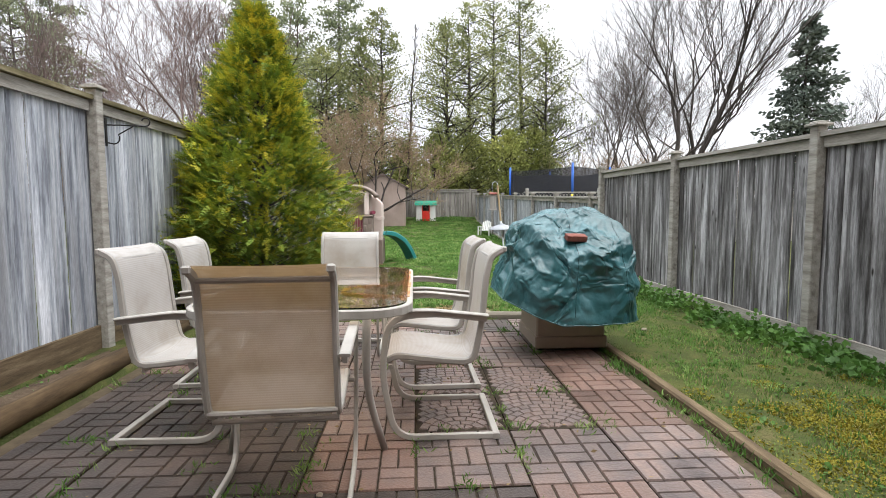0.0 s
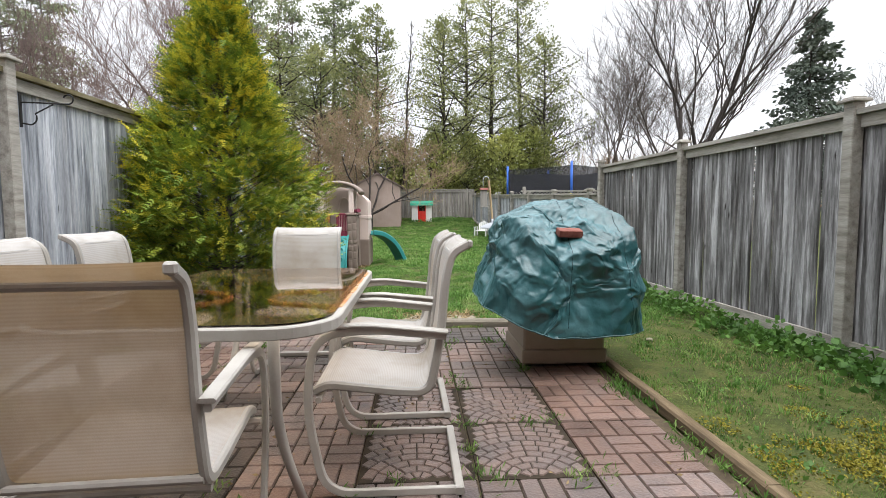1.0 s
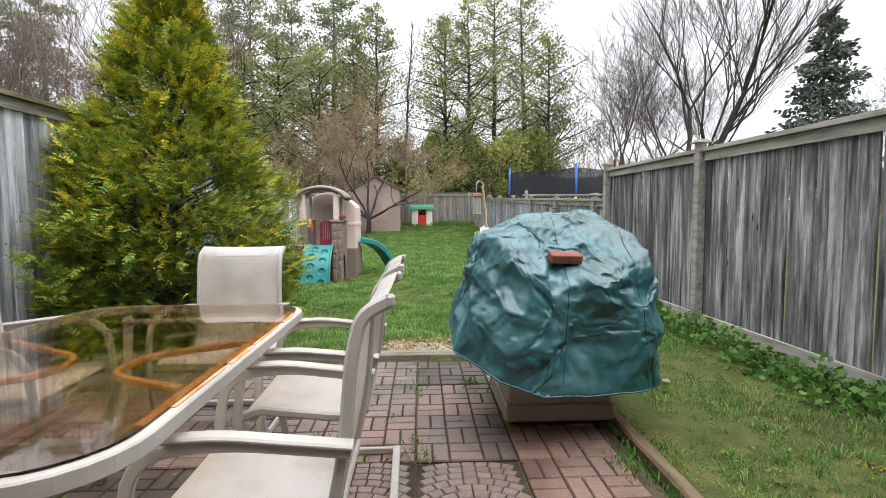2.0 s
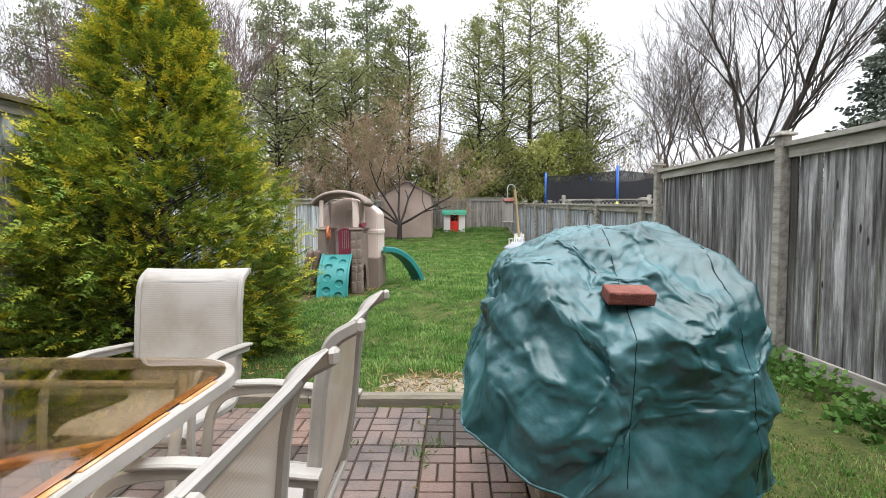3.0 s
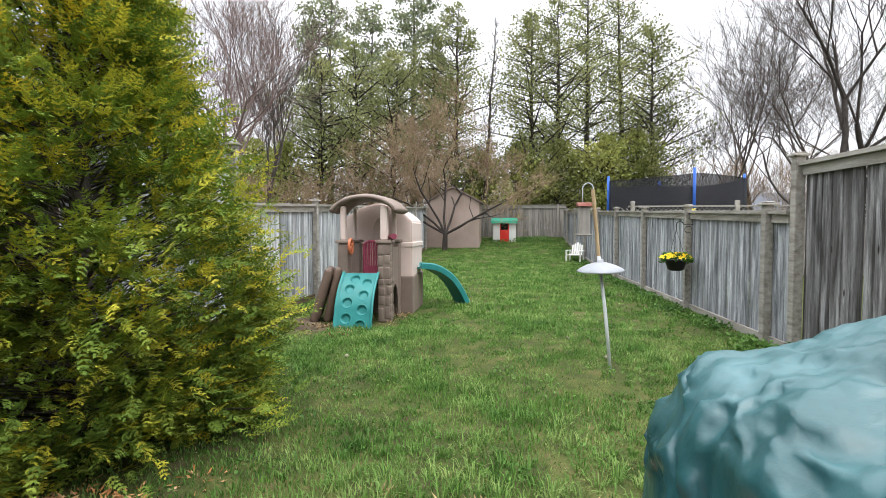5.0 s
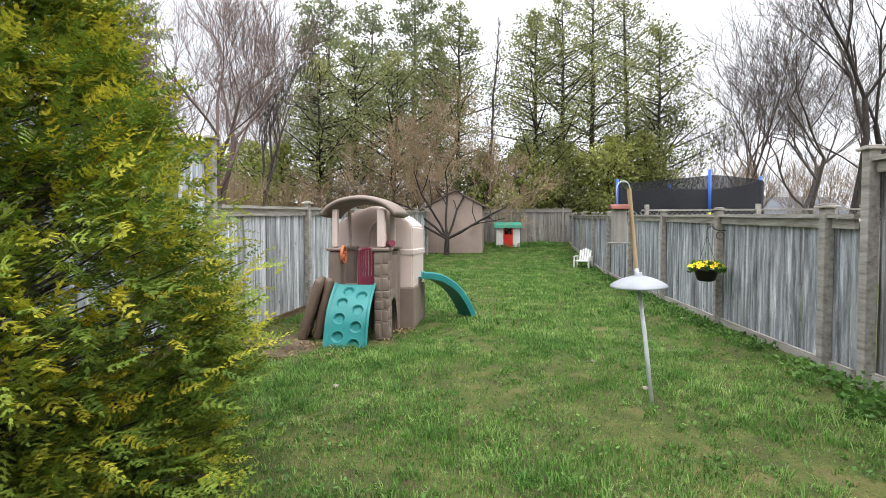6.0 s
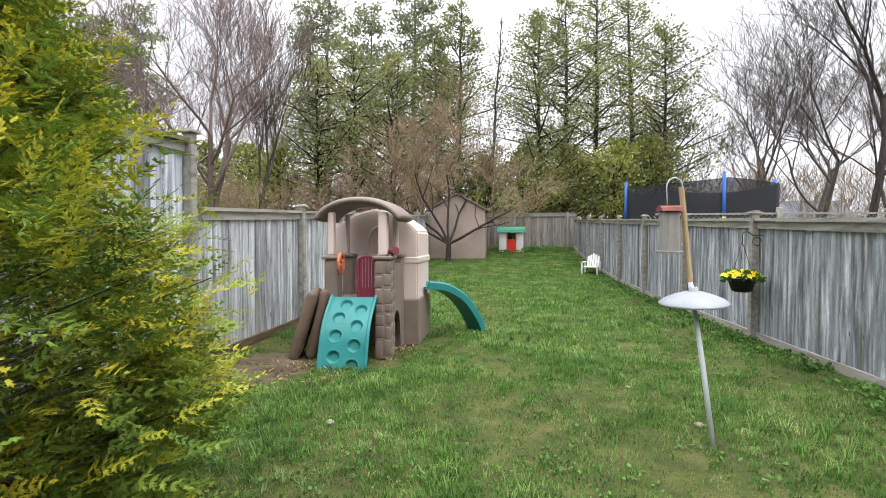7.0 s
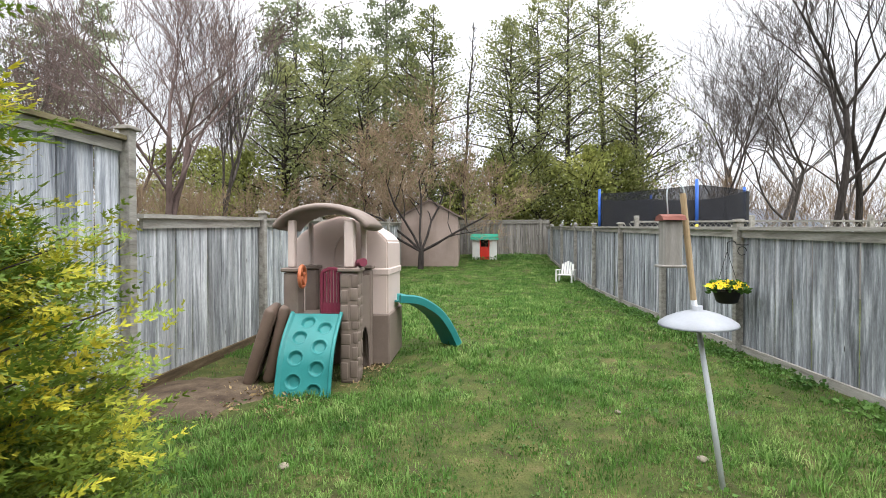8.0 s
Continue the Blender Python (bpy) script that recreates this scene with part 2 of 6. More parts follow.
    "shed_roof": material("shed_shingle", [lin(110, 96, 90), lin(140, 124, 116)], 3, 0.85, bump=0.3, grain=40, fine=0.2),
    "metal": material("galvanised_steel", [lin(186, 191, 195), lin(208, 213, 217)], 6, 0.45, metal=0.1, bump=0.05, grain=90, fine=0.1),
    "baffle": material("milky_plastic", [lin(176, 180, 186), lin(196, 200, 206)], 5, 0.35, bump=0.03, fine=0.06, trans=0.45),
    "pale_wood": material("pale_turned_wood", [lin(150, 128, 96), lin(182, 160, 126)], 6, 0.7, stretch=(5, 5, 0.6), fine=0.15),
    "iron": material("black_iron", [lin(24, 24, 24), lin(38, 37, 36)], 8, 0.55, metal=0.3, bump=0.1, fine=0.15),
    "flower": material("yellow_petals", [lin(222, 186, 20), lin(240, 212, 40)], 20, 0.6, bump=0.0, island=0.15, fine=0.08, trans=0.2),
    "stone": material("pale_stone", [lin(112, 104, 88), lin(142, 134, 118)], 20, 0.85, bump=0.4, grain=90),
    "soil": material("bare_soil", [lin(58, 48, 40), lin(84, 72, 60), lin(106, 94, 78)], 5, 0.95, bump=0.6, grain=60, spec=0.1),
    "straw": material("pale_straw", [lin(124, 106, 74), lin(158, 138, 102)], 8, 0.9, bump=0.0, island=0.2),
    "roof": material("blue_grey_shingle", [lin(72, 74, 80), lin(98, 100, 106)], 3, 0.85, bump=0.3, grain=40, fine=0.2),
    "feeder": material("weathered_grey_wood", [lin(124, 120, 114), lin(152, 148, 142)], 8, 0.8, stretch=(4, 4, 0.6), fine=0.2),
    "wall": material("house_brick", [lin(104, 76, 64), lin(128, 96, 82)], 5, 0.9, bump=0.3, grain=40),
}


def glass_material(name, tint, rough=0.03):
    m = bpy.data.materials.new(name)
    m.use_nodes = True
    n, l = m.node_tree.nodes, m.node_tree.links
    b = n["Principled BSDF"]
    b.inputs["Base Color"].default_value = tint
    b.inputs["Transmission Weight"].default_value = 1.0
    b.inputs["Roughness"].default_value = rough
    b.inputs["IOR"].default_value = 1.45
    sp = n.new("ShaderNodeTexNoise")
    sp.inputs["Scale"].default_value, sp.inputs["Detail"].default_value = 9.0, 6.0
    rp = n.new("ShaderNodeValToRGB")
    rp.color_ramp.elements[0].position, rp.color_ramp.elements[0].color = 0.55, (0.02, 0.02, 0.02, 1)
    rp.color_ramp.elements[1].position, rp.color_ramp.elements[1].color = 0.75, (0.16, 0.16, 0.16, 1)
    co = n.new("ShaderNodeTexCoord")
    l.new(co.outputs["Object"], sp.inputs["Vector"])
    l.new(sp.outputs[0], rp.inputs[0])
    l.new(rp.outputs[0], b.inputs["Roughness"])
    return m


def sling_material():
    """Woven sling: cream threads, tan where daylight shines through them, with pin holes between the threads."""
    m = material("woven_cream_sling", [lin(164, 158, 148), lin(190, 187, 183), lin(200, 198, 195)], 3.0, 0.8, bump=0.15, grain=260, fine=0.08, trans=0.24, spec=0.2)
    n, l = m.node_tree.nodes, m.node_tree.links
    out = n["Material Output"]
    src = out.inputs[0].links[0].from_socket
    wv = n.new("ShaderNodeTexWave")
    wv.bands_direction = "DIAGONAL"
    wv.inputs["Scale"].default_value, wv.inputs["Distortion"].default_value = 80.0, 0.5
    flat = n.new("ShaderNodeMapping")
    flat.inputs["Scale"].default_value = (0.0, 1.0, 1.0)
    co = [x for x in n if x.type == "TEX_COORD"][0]
    l.new(co.outputs["Object"], flat.inputs[0])
    l.new(flat.outputs[0], wv.inputs["Vector"])
    hsv = [x for x in n if x.type == "HUE_SAT"][0]
    thread = n.new("ShaderNodeMix")
    thread.data_type, thread.blend_type = "RGBA", "MULTIPLY"
    thread.inputs[7].default_value = (0.76, 0.75, 0.72, 1)
    half = n.new("ShaderNodeMath")
    half.operation = "MULTIPLY"
    half.inputs[1].default_value = 0.5
    l.new(wv.outputs["Fac"], half.inputs[0])
    l.new(half.outputs[0], thread.inputs[0])
    l.new(hsv.outputs[0], thread.inputs[6])
    l.new(thread.outputs[2], n["Principled BSDF"].inputs["Base Color"])
    tl = [x for x in n if x.type == "BSDF_TRANSLUCENT"][0]
    for k in list(tl.inputs[0].links):
        l.remove(k)
    # brown tint gives the sling's back its shaded, backlit tone
    tl.inputs[0].default_value = lin(168, 136, 92)
    tr = n.new("ShaderNodeBsdfTransparent")
    mx = n.new("ShaderNodeMixShader")
    mx.inputs[0].default_value = 0.08
    l.new(src, mx.inputs[1])
    l.new(tr.outputs[0], mx.inputs[2])
    l.new(mx.outputs[0], out.inputs[0])
    return m


def crease(m, scale=6.0, depth=0.008):
    """Adds sharp crossing fold lines to a sheet's relief."""
    n, l = m.node_tree.nodes, m.node_tree.links
    co = [x for x in n if x.type == "TEX_COORD"][0]
    old = [x for x in n if x.type == "BUMP"][0]
    warp = n.new("ShaderNodeTexNoise")
    warp.inputs["Scale"].default_value, warp.inputs["Detail"].default_value = 5.0, 3.0
    l.new(co.outputs["Object"], warp.inputs["Vector"])
    add = n.new("ShaderNodeMix")
    add.data_type, add.blend_type = "RGBA", "ADD"
    add.inputs[0].default_value = 0.22
    l.new(co.outputs["Object"], add.inputs[6])
    l.new(warp.outputs["Color"], add.inputs[7])
    last = None
    for sc, dp in ((scale, depth), (scale * 2.7, depth * 0.4)):
        vo = n.new("ShaderNodeTexVoronoi")
        vo.inputs["Scale"].default_value, vo.inputs["Randomness"].default_value = sc, 1.0
        l.new(add.outputs[2], vo.inputs["Vector"])
        bp = n.new("ShaderNodeBump")
        bp.inputs["Strength"].default_value, bp.inputs["Distance"].default_value = 0.75, dp
        l.new(vo.outputs["Distance"], bp.inputs["Height"])
        if last:
            l.new(last.outputs[0], bp.inputs["Normal"])
        last = bp
    l.new(last.outputs[0], old.inputs["Normal"])


crease(M["tarp"])
M["glass"] = glass_material("bronze_glass", (0.62, 0.48, 0.34, 1))
M["sling"] = sling_material()


def ground_material():
    m = material("lawn_soil", [lin(70, 60, 44), lin(60, 68, 36), lin(76, 80, 44), lin(92, 84, 58)], 5.0, 0.95, bump=1.0, grain=60, fine=0.55, detail=10.0, spec=0.1)
    return m


M["ground"] = ground_material()


def net_material():
    m = material("black_net", [lin(30, 31, 36), lin(44, 45, 50)], 3, 0.85, bump=0.0, fine=0.1)
    n, l = m.node_tree.nodes, m.node_tree.links
    out = n["Material Output"]
    src = out.inputs[0].links[0].from_socket
    tr = n.new("ShaderNodeBsdfTransparent")
    mx = n.new("ShaderNodeMixShader")
    mx.inputs[0].default_value = 0.16
    l.new(src, mx.inputs[1])
    l.new(tr.outputs[0], mx.inputs[2])
    l.new(mx.outputs[0], out.inputs[0])
    return m


M["net"] = net_material()


# ---- mesh helpers ----
def mesh_of(name, verts, faces, mat, smooth=False):
    """A mesh from vertices and faces; mat may be one material or a list with an index per face in faces[i][1]."""
    me = bpy.data.meshes.new(name)
    me.from_pydata([tuple(v) for v in verts], [], faces)
    me.materials.append(mat)
    if smooth:
        me.polygons.foreach_set("use_smooth", [True] * len(me.polygons))
    me.update()
    return me


def fast_mesh(name, verts, tris, mats, index=None):
    """A triangle mesh from numpy arrays."""
    me = bpy.data.meshes.new(name)
    me.vertices.add(len(verts))
    me.vertices.foreach_set("co", np.asarray(verts, np.float32).ravel())
    nt = len(tris)
    me.loops.add(nt * 3)
    me.loops.foreach_set("vertex_index", np.asarray(tris, np.int32).ravel())
    me.polygons.add(nt)
    me.polygons.foreach_set("loop_start", np.arange(0, nt * 3, 3, dtype=np.int32))
    for m in mats:
        me.materials.append(m)
    if index is not None:
        me.polygons.foreach_set("material_index", np.asarray(index, np.int32))
    me.update(calc_edges=True)
    return me


def finish(bm, name, mat, smooth=False):
    bmesh.ops.recalc_face_normals(bm, faces=bm.faces)
    me = bpy.data.meshes.new(name)
    bm.to_mesh(me)
    bm.free()
    me.materials.append(mat)
    if smooth:
        me.polygons.foreach_set("use_smooth", [True] * len(me.polygons))
    return me


def part(name, bm, mat, parent=None, label="", smooth=False, at=None):
    """Links a bmesh (or a finished mesh) as one object under a thing or a part."""
    me = bm if isinstance(bm, bpy.types.Mesh) else finish(bm, name, mat, smooth)
    ob = new(name, me)
    if parent is not None:
        ob.parent = parent
    if at is not None:
        ob.matrix_basis = at
    if label:
        tagged(ob, label)
    return ob


def root(name, m, label, category, group="", kind=""):
    ob = new(name)
    ob.empty_display_size = 0.1
    ob.matrix_basis = m
    return tagged(ob, label, category, group, kind)


def box(x0, x1, y0, y1, z0, z1, bevel=0.0, bm=None, turn=None, segs=1):
    own = bm or bmesh.new()
    made = bmesh.ops.create_cube(own, size=1.0)["verts"]
    mat = Matrix.Translation(((x0 + x1) / 2, (y0 + y1) / 2, (z0 + z1) / 2)) @ Matrix.Diagonal((x1 - x0, y1 - y0, z1 - z0, 1))
    bmesh.ops.transform(own, matrix=(turn or Matrix()) @ mat, verts=made)
    if bevel:
        edges = list({e for v in made for e in v.link_edges})
        bmesh.ops.bevel(own, geom=edges, offset=bevel, segments=segs, affect="EDGES", profile=0.5)
    return own


def sweep(pts, shape, bm=None, closed=False, up=(0, 0, 1), caps=True):
    """Sweeps a closed outline (points across, points up) along a line of points."""
    own = bm or bmesh.new()
    pts = [Vector(p) for p in pts]
    rings = []
    for i, p in enumerate(pts):
        a = pts[i - 1] if (i or closed) else p
        b = pts[(i + 1) % len(pts)] if (i + 1 < len(pts) or closed) else p
        t = (b - a).normalized()
        u = Vector(up)
        if abs(t.dot(u)) > 0.98:
            u = Vector((1, 0, 0)) if abs(t.x) < 0.9 else Vector((0, 1, 0))
        s = t.cross(u).normalized()
        w = s.cross(t).normalized()
        rings.append([own.verts.new(p + s * c[0] + w * c[1]) for c in shape])
    k = len(shape)
    for i in range(len(rings) - (0 if closed else 1)):
        r0, r1 = rings[i], rings[(i + 1) % len(rings)]
        for j in range(k):
            own.faces.new((r0[j], r0[(j + 1) % k], r1[(j + 1) % k], r1[j]))
    if caps and not closed:
        own.faces.new(rings[0])
        own.faces.new(rings[-1][::-1])
    return own


def disc(r, n=8, ry=None):
    return [(r * math.cos(2 * math.pi * i / n), (ry or r) * math.sin(2 * math.pi * i / n)) for i in range(n)]


def bar(w, h, c=0.004):
    w, h = w / 2, h / 2
    return [(-w + c, -h), (w - c, -h), (w, -h + c), (w, h - c), (w - c, h), (-w + c, h), (-w, h - c), (-w, -h + c)]


def arc(points, r, n=5):
    """Rounds the inner corners of a line of points."""
    pts = [Vector(p) for p in points]
    out = [pts[0]]
    for i in range(1, len(pts) - 1):
        a, b, c = pts[i - 1], pts[i], pts[i + 1]
        d0, d1 = (a - b), (c - b)
        q = min(r, d0.length * 0.49, d1.length * 0.49)
        p0, p1 = b + d0.normalized() * q, b + d1.normalized() * q
        for k in range(n + 1):
            t = k / n
            out.append(p0 * (1 - t) ** 2 + b * 2 * t * (1 - t) + p1 * t * t)
    out.append(pts[-1])
    return out


def lathe(profile, n=20, bm=None):
    own = bm or bmesh.new()
    rings = [[own.verts.new((r * math.cos(2 * math.pi * i / n), r * math.sin(2 * math.pi * i / n), z)) for i in range(n)] for r, z in profile]
    for a, b in zip(rings, rings[1:]):
        for i in range(n):
            own.faces.new((a[i], a[(i + 1) % n], b[(i + 1) % n], b[i]))
    own.faces.new(rings[0][::-1])
    own.faces.new(rings[-1])
    return own


def gz(x, y):
    """The height of the ground."""
    h = 0.65 * max(0.0, min(1.3, (y - 16.0) / 11.2)) ** 2.2
    if -2.15 < x < 1.62 and y < 5.32:
        h -= 0.07
    return h


def gza(x, y):
    h = 0.65 * np.clip((y - 16.0) / 11.2, 0, 1.3) ** 2.2
    return np.where((x > -2.15) & (x < 1.62) & (y < 5.32), h - 0.07, h)


# ---- ground ----
def build_ground():
    xs = np.unique(np.concatenate([np.linspace(-400, -20, 12), np.linspace(-20, -3, 12), np.linspace(-3, 4, 71), [-2.16, -2.14, 1.61, 1.63], np.linspace(4, 20, 12), np.linspace(20, 400, 12)]))
    ys = np.unique(np.concatenate([np.linspace(-300, -4, 8), np.linspace(-4, 30, 171), [5.31, 5.33], np.linspace(30, 60, 12), np.linspace(60, 500, 10)]))
    X, Y = np.meshgrid(xs, ys)
    Z = gza(X, Y)
    rng = np.random.default_rng(3)
    bumpy = (X > -2.7) & (X < 3.5) & (Y > -3) & (Y < 29) & (Z > -0.05)
    Z = Z + np.where(bumpy, rng.normal(0, 0.008, X.shape), 0)
    nx, ny = len(xs), len(ys)
    i = np.arange(nx * ny).reshape(ny, nx)
    a, b, c, d = i[:-1, :-1].ravel(), i[:-1, 1:].ravel(), i[1:, 1:].ravel(), i[1:, :-1].ravel()
    tris = np.concatenate([np.stack([a, b, c], 1), np.stack([a, c, d], 1)])
    me = fast_mesh("ground", np.stack([X.ravel(), Y.ravel(), Z.ravel()], 1), tris, [M["ground"]])
    me.polygons.foreach_set("use_smooth", [True] * len(me.polygons))
    tagged(new("ground", me), "grassy back garden ground with bare soil patches", "ground", kind="structure")


build_ground()

# unseen house wall added behind the start of the walk to block light from the back
tagged(part("wall_south", box(-6, 6, -1.75, -1.5, -0.1, 6.2), M["wall"]), "plain unseen brick wall added behind the patio to shade it", "wall", kind="structure")


# ---- fences ----
def board_mesh(name, w, h, th, mat, rng):
    """One fence board with softened edges, a slightly uneven top and a faint cup across its width."""
    n = 4
    verts, faces = [], []
    for k in range(n + 1):
        z = h * k / n
        s = rng.uniform(-0.003, 0.003)
        cup = rng.uniform(-0.002, 0.002)
        for (y, x) in ((-w / 2, 0.004), (-w / 2 + 0.005, 0), (0, cup), (w / 2 - 0.005, 0), (w / 2, 0.004), (w / 2, th), (-w / 2, th)):
            verts.append((x, y + s, z))
    for k in range(n):
        for j in range(7):
            a, b = k * 7 + j, k * 7 + (j + 1) % 7
            faces.append((a, b, b + 7, a + 7))
    faces += [tuple(range(6, -1, -1)), tuple(n * 7 + j for j in range(7))]
    return mesh_of(name, verts, faces, mat)


def fence(name, x, y0, y1, tops, posts, face, mat, rail_mat, label, width=0.14, kick=0.16, seed=1, cap_mat=None, kick_mat=None):
    """A board fence along y. face: +1 if its good side looks to +x. tops: heights of the cap above the ground at y0 and y1."""
    rng = random.Random(seed)
    f = root(name, pose(x, y0, 0), label, "fence")
    me = [board_mesh("board", width - 0.005, 1.0, 0.018, mat, rng) for _ in range(5)]

    def top(y):
        t = (y - y0) / (y1 - y0)
        return tops[0] + (tops[1] - tops[0]) * t

    y = y0
    while y < y1 - 0.05:
        g = gz(x + face * 0.3, y) if not (-2.2 < x < 1.7 and y < 5.4) else 0.0
        base = max(0.0, g) + kick
        h = top(y) - 0.09 - base
        odd = 0.011 if int((y - y0) / width + 0.5) % 2 else 0.0
        m = pose(-face * odd + rng.uniform(-0.003, 0.003), y - y0 + width / 2 + rng.uniform(-0.004, 0.004), base - 0.02, rng.uniform(-0.25, 0.25), 0, rng.uniform(-1.8, 1.8) + (0 if face < 0 else 180)) @ Matrix.Diagonal((1, rng.uniform(0.93, 1.06), h + 0.02, 1))
        part("board", rng.choice(me), mat, f, at=m)
        y += width
    for i, py in enumerate(posts):
        g = max(0.0, gz(x + face * 0.3, py))
        ph = top(py) + 0.07
        p = part("post", box(-0.045, 0.045, -0.045, 0.045, g - 0.05, ph, 0.006), rail_mat, f, at=pose(face * 0.05, py - y0, 0))
        c = box(-0.075, 0.075, -0.075, 0.075, ph, ph + 0.022, 0.004)
        box(-0.055, 0.055, -0.055, 0.055, ph + 0.022, ph + 0.04, 0.012, bm=c)
        part("post_cap", c, rail_mat, p)
    ends = [y0] + [p for p in posts if y0 + 0.2 < p < y1 - 0.2] + [y1]
    for a, b in zip(ends, ends[1:]):
        for nm, za, zb, xa, xb in (("cap_rail", -0.022, 0.016, -0.075, 0.075), ("trim_rail", -0.115, -0.026, 0.002 * face, 0.034 * face)):
            bm = bmesh.new()
            d = 0.046 if nm == "trim_rail" else 0.0
            q = [[bm.verts.new((xx, yy - y0, top(yy) + zz)) for xx, zz in ((xa, za), (xb, za), (xb, zb), (xa, zb))] for yy in (a + d, b - d)]
            for j in range(4):
                bm.faces.new((q[0][j], q[0][(j + 1) % 4], q[1][(j + 1) % 4], q[1][j]))
            bm.faces.new(q[0][::-1])
            bm.faces.new(q[1])
            part(nm, bm, cap_mat or rail_mat if nm == "cap_rail" else rail_mat, f)
        n = max(1, int((b - a) / 2.5 + 0.5))
        for k in range(n):
            ya, yb = a + (b - a) * k / n, a + (b - a) * (k + 1) / n
            ga, gb = max(0.0, gz(x + face * 0.3, ya)), max(0.0, gz(x + face * 0.3, yb))
            bm = bmesh.new()
            q = [[bm.verts.new((xx, yy - y0, g + zz)) for xx, zz in ((0.003 * face, -0.05), (0.036 * face, -0.05), (0.036 * face, kick), (0.003 * face, kick))] for yy, g in ((ya + 0.05, ga), (yb - 0.05, gb))]
            for j in range(4):
                bm.faces.new((q[0][j], q[0][(j + 1) % 4], q[1][(j + 1) % 4], q[1][j]))
            bm.faces.new(q[0][::-1])
            bm.faces.new(q[1])
            part("kick_board", bm, kick_mat or rail_mat, f)
    return f


fence("fence", -2.74, -1.49, 9.72, (2.04, 2.22), [-0.45, 2.0, 4.45, 7.1, 9.66], 1, M["fence_l"], M["rail"],
      "tall weathered blue-grey board fence with mossy cap rail", 0.175, 0.2, seed=4, cap_mat=M["mossy_rail"], kick_mat=M["timber"])
fence("fence", -2.74, 9.82, 28.4, (1.58, 2.3), [12.33, 14.85, 17.3, 19.8, 22.3, 24.8, 27.3], 1, M["fence_low"], M["rail"],
      "low pale grey board fence along the lawn", 0.15, 0.1, seed=5, kick_mat=M["timber"])
fence("fence", 3.5, -1.49, 9.1, (1.74, 1.88), [-0.6, 1.75, 4.12, 6.45, 9.05], -1, M["fence_r"], M["rail"],
      "tall grey board fence with dark water stains", 0.135, 0.13, seed=6)
fence("fence", 3.5, 9.2, 28.4, (1.42, 2.1), [9.6, 11.95, 14.4, 16.9, 19.4, 21.9, 24.4, 26.9], -1, M["fence_side"], M["rail"],
      "low pale grey board fence beside the neighbour", 0.15, 0.09, seed=7)


def back_fence():
    rng = random.Random(9)
    f = root("fence", pose(0, 28.6, 0.75), "brown-grey board fence across the end of the garden", "fence")
    me = [board_mesh("board", 0.145, 1.0, 0.018, M["fence_back"], rng) for _ in range(4)]
    x = -2.75
    while x < 3.55:
        h = 1.62 + rng.uniform(-0.015, 0.015)
        part("board", rng.choice(me), None, f, at=pose(x, 0, 0, 0, 0, 90 + rng.uniform(-1, 1)) @ Matrix.Diagonal((1, 1, h, 1)))
        x += 0.15
    part("cap_rail", box(-2.8, 3.6, -0.07, 0.07, 1.63, 1.67, 0.004), M["rail"], f)
    part("trim_rail", box(-2.8, 3.6, -0.045, -0.012, 1.5, 1.61, 0.004), M["rail"], f)
    for px in (-1.6, 0.8, 3.2):
        part("post", box(px - 0.045, px + 0.045, -0.1, -0.013, -0.1, 1.72, 0.005), M["rail"], f)


back_fence()


# ---- patio ----
SX, SY, X0, Y0 = 0.5, 0.545, -2.0, 5.3


def slab_brick(flip, mat):
    """A paving slab moulded as a basket weave of eighteen bricks."""
    verts, faces = [], []

    def frustum(x0, x1, y0, y1, z0, z1, c):
        k = len(verts)
        verts.extend([(x0, y0, z0), (x1, y0, z0), (x1, y1, z0), (x0, y1, z0), (x0 + c, y0 + c, z1), (x1 - c, y0 + c, z1), (x1 - c, y1 - c, z1), (x0 + c, y1 - c, z1)])
        faces.extend([(k + 4, k + 5, k + 6, k + 7)] + [(k + j, k + (j + 1) % 4, k + 4 + (j + 1) % 4, k + 4 + j) for j in range(4)])

    frustum(0.004, SX - 0.004, 0.004, SY - 0.004, -0.06, -0.009, 0.001)
    for i in range(3):
        for j in range(3):
            x, y, w, h = SX / 3 * i, SY / 3 * j, SX / 3, SY / 3
            g = 0.0035
            ax, ay = (0.005 if i == 0 else g), (0.005 if j == 0 else g)
            bx, by = (0.005 if i == 2 else g), (0.005 if j == 2 else g)
            if (i + j + flip) % 2:
                frustum(x + ax, x + w / 2 - g, y + ay, y + h - by, -0.0095, 0.0, 0.004)
                frustum(x + w / 2 + g, x + w - bx, y + ay, y + h - by, -0.0095, -0.001, 0.004)
            else:
                frustum(x + ax, x + w - bx, y + ay, y + h / 2 - g, -0.0095, 0.0, 0.004)
                frustum(x + ax, x + w - bx, y + h / 2 + g, y + h - by, -0.0095, -0.001, 0.004)
    me = mesh_of("paving_slab", verts, faces, mat)
    me.materials.append(M["groove"])
    me.polygons.foreach_set("material_index", [1] * 5 + [0] * (len(faces) - 5))
    return me


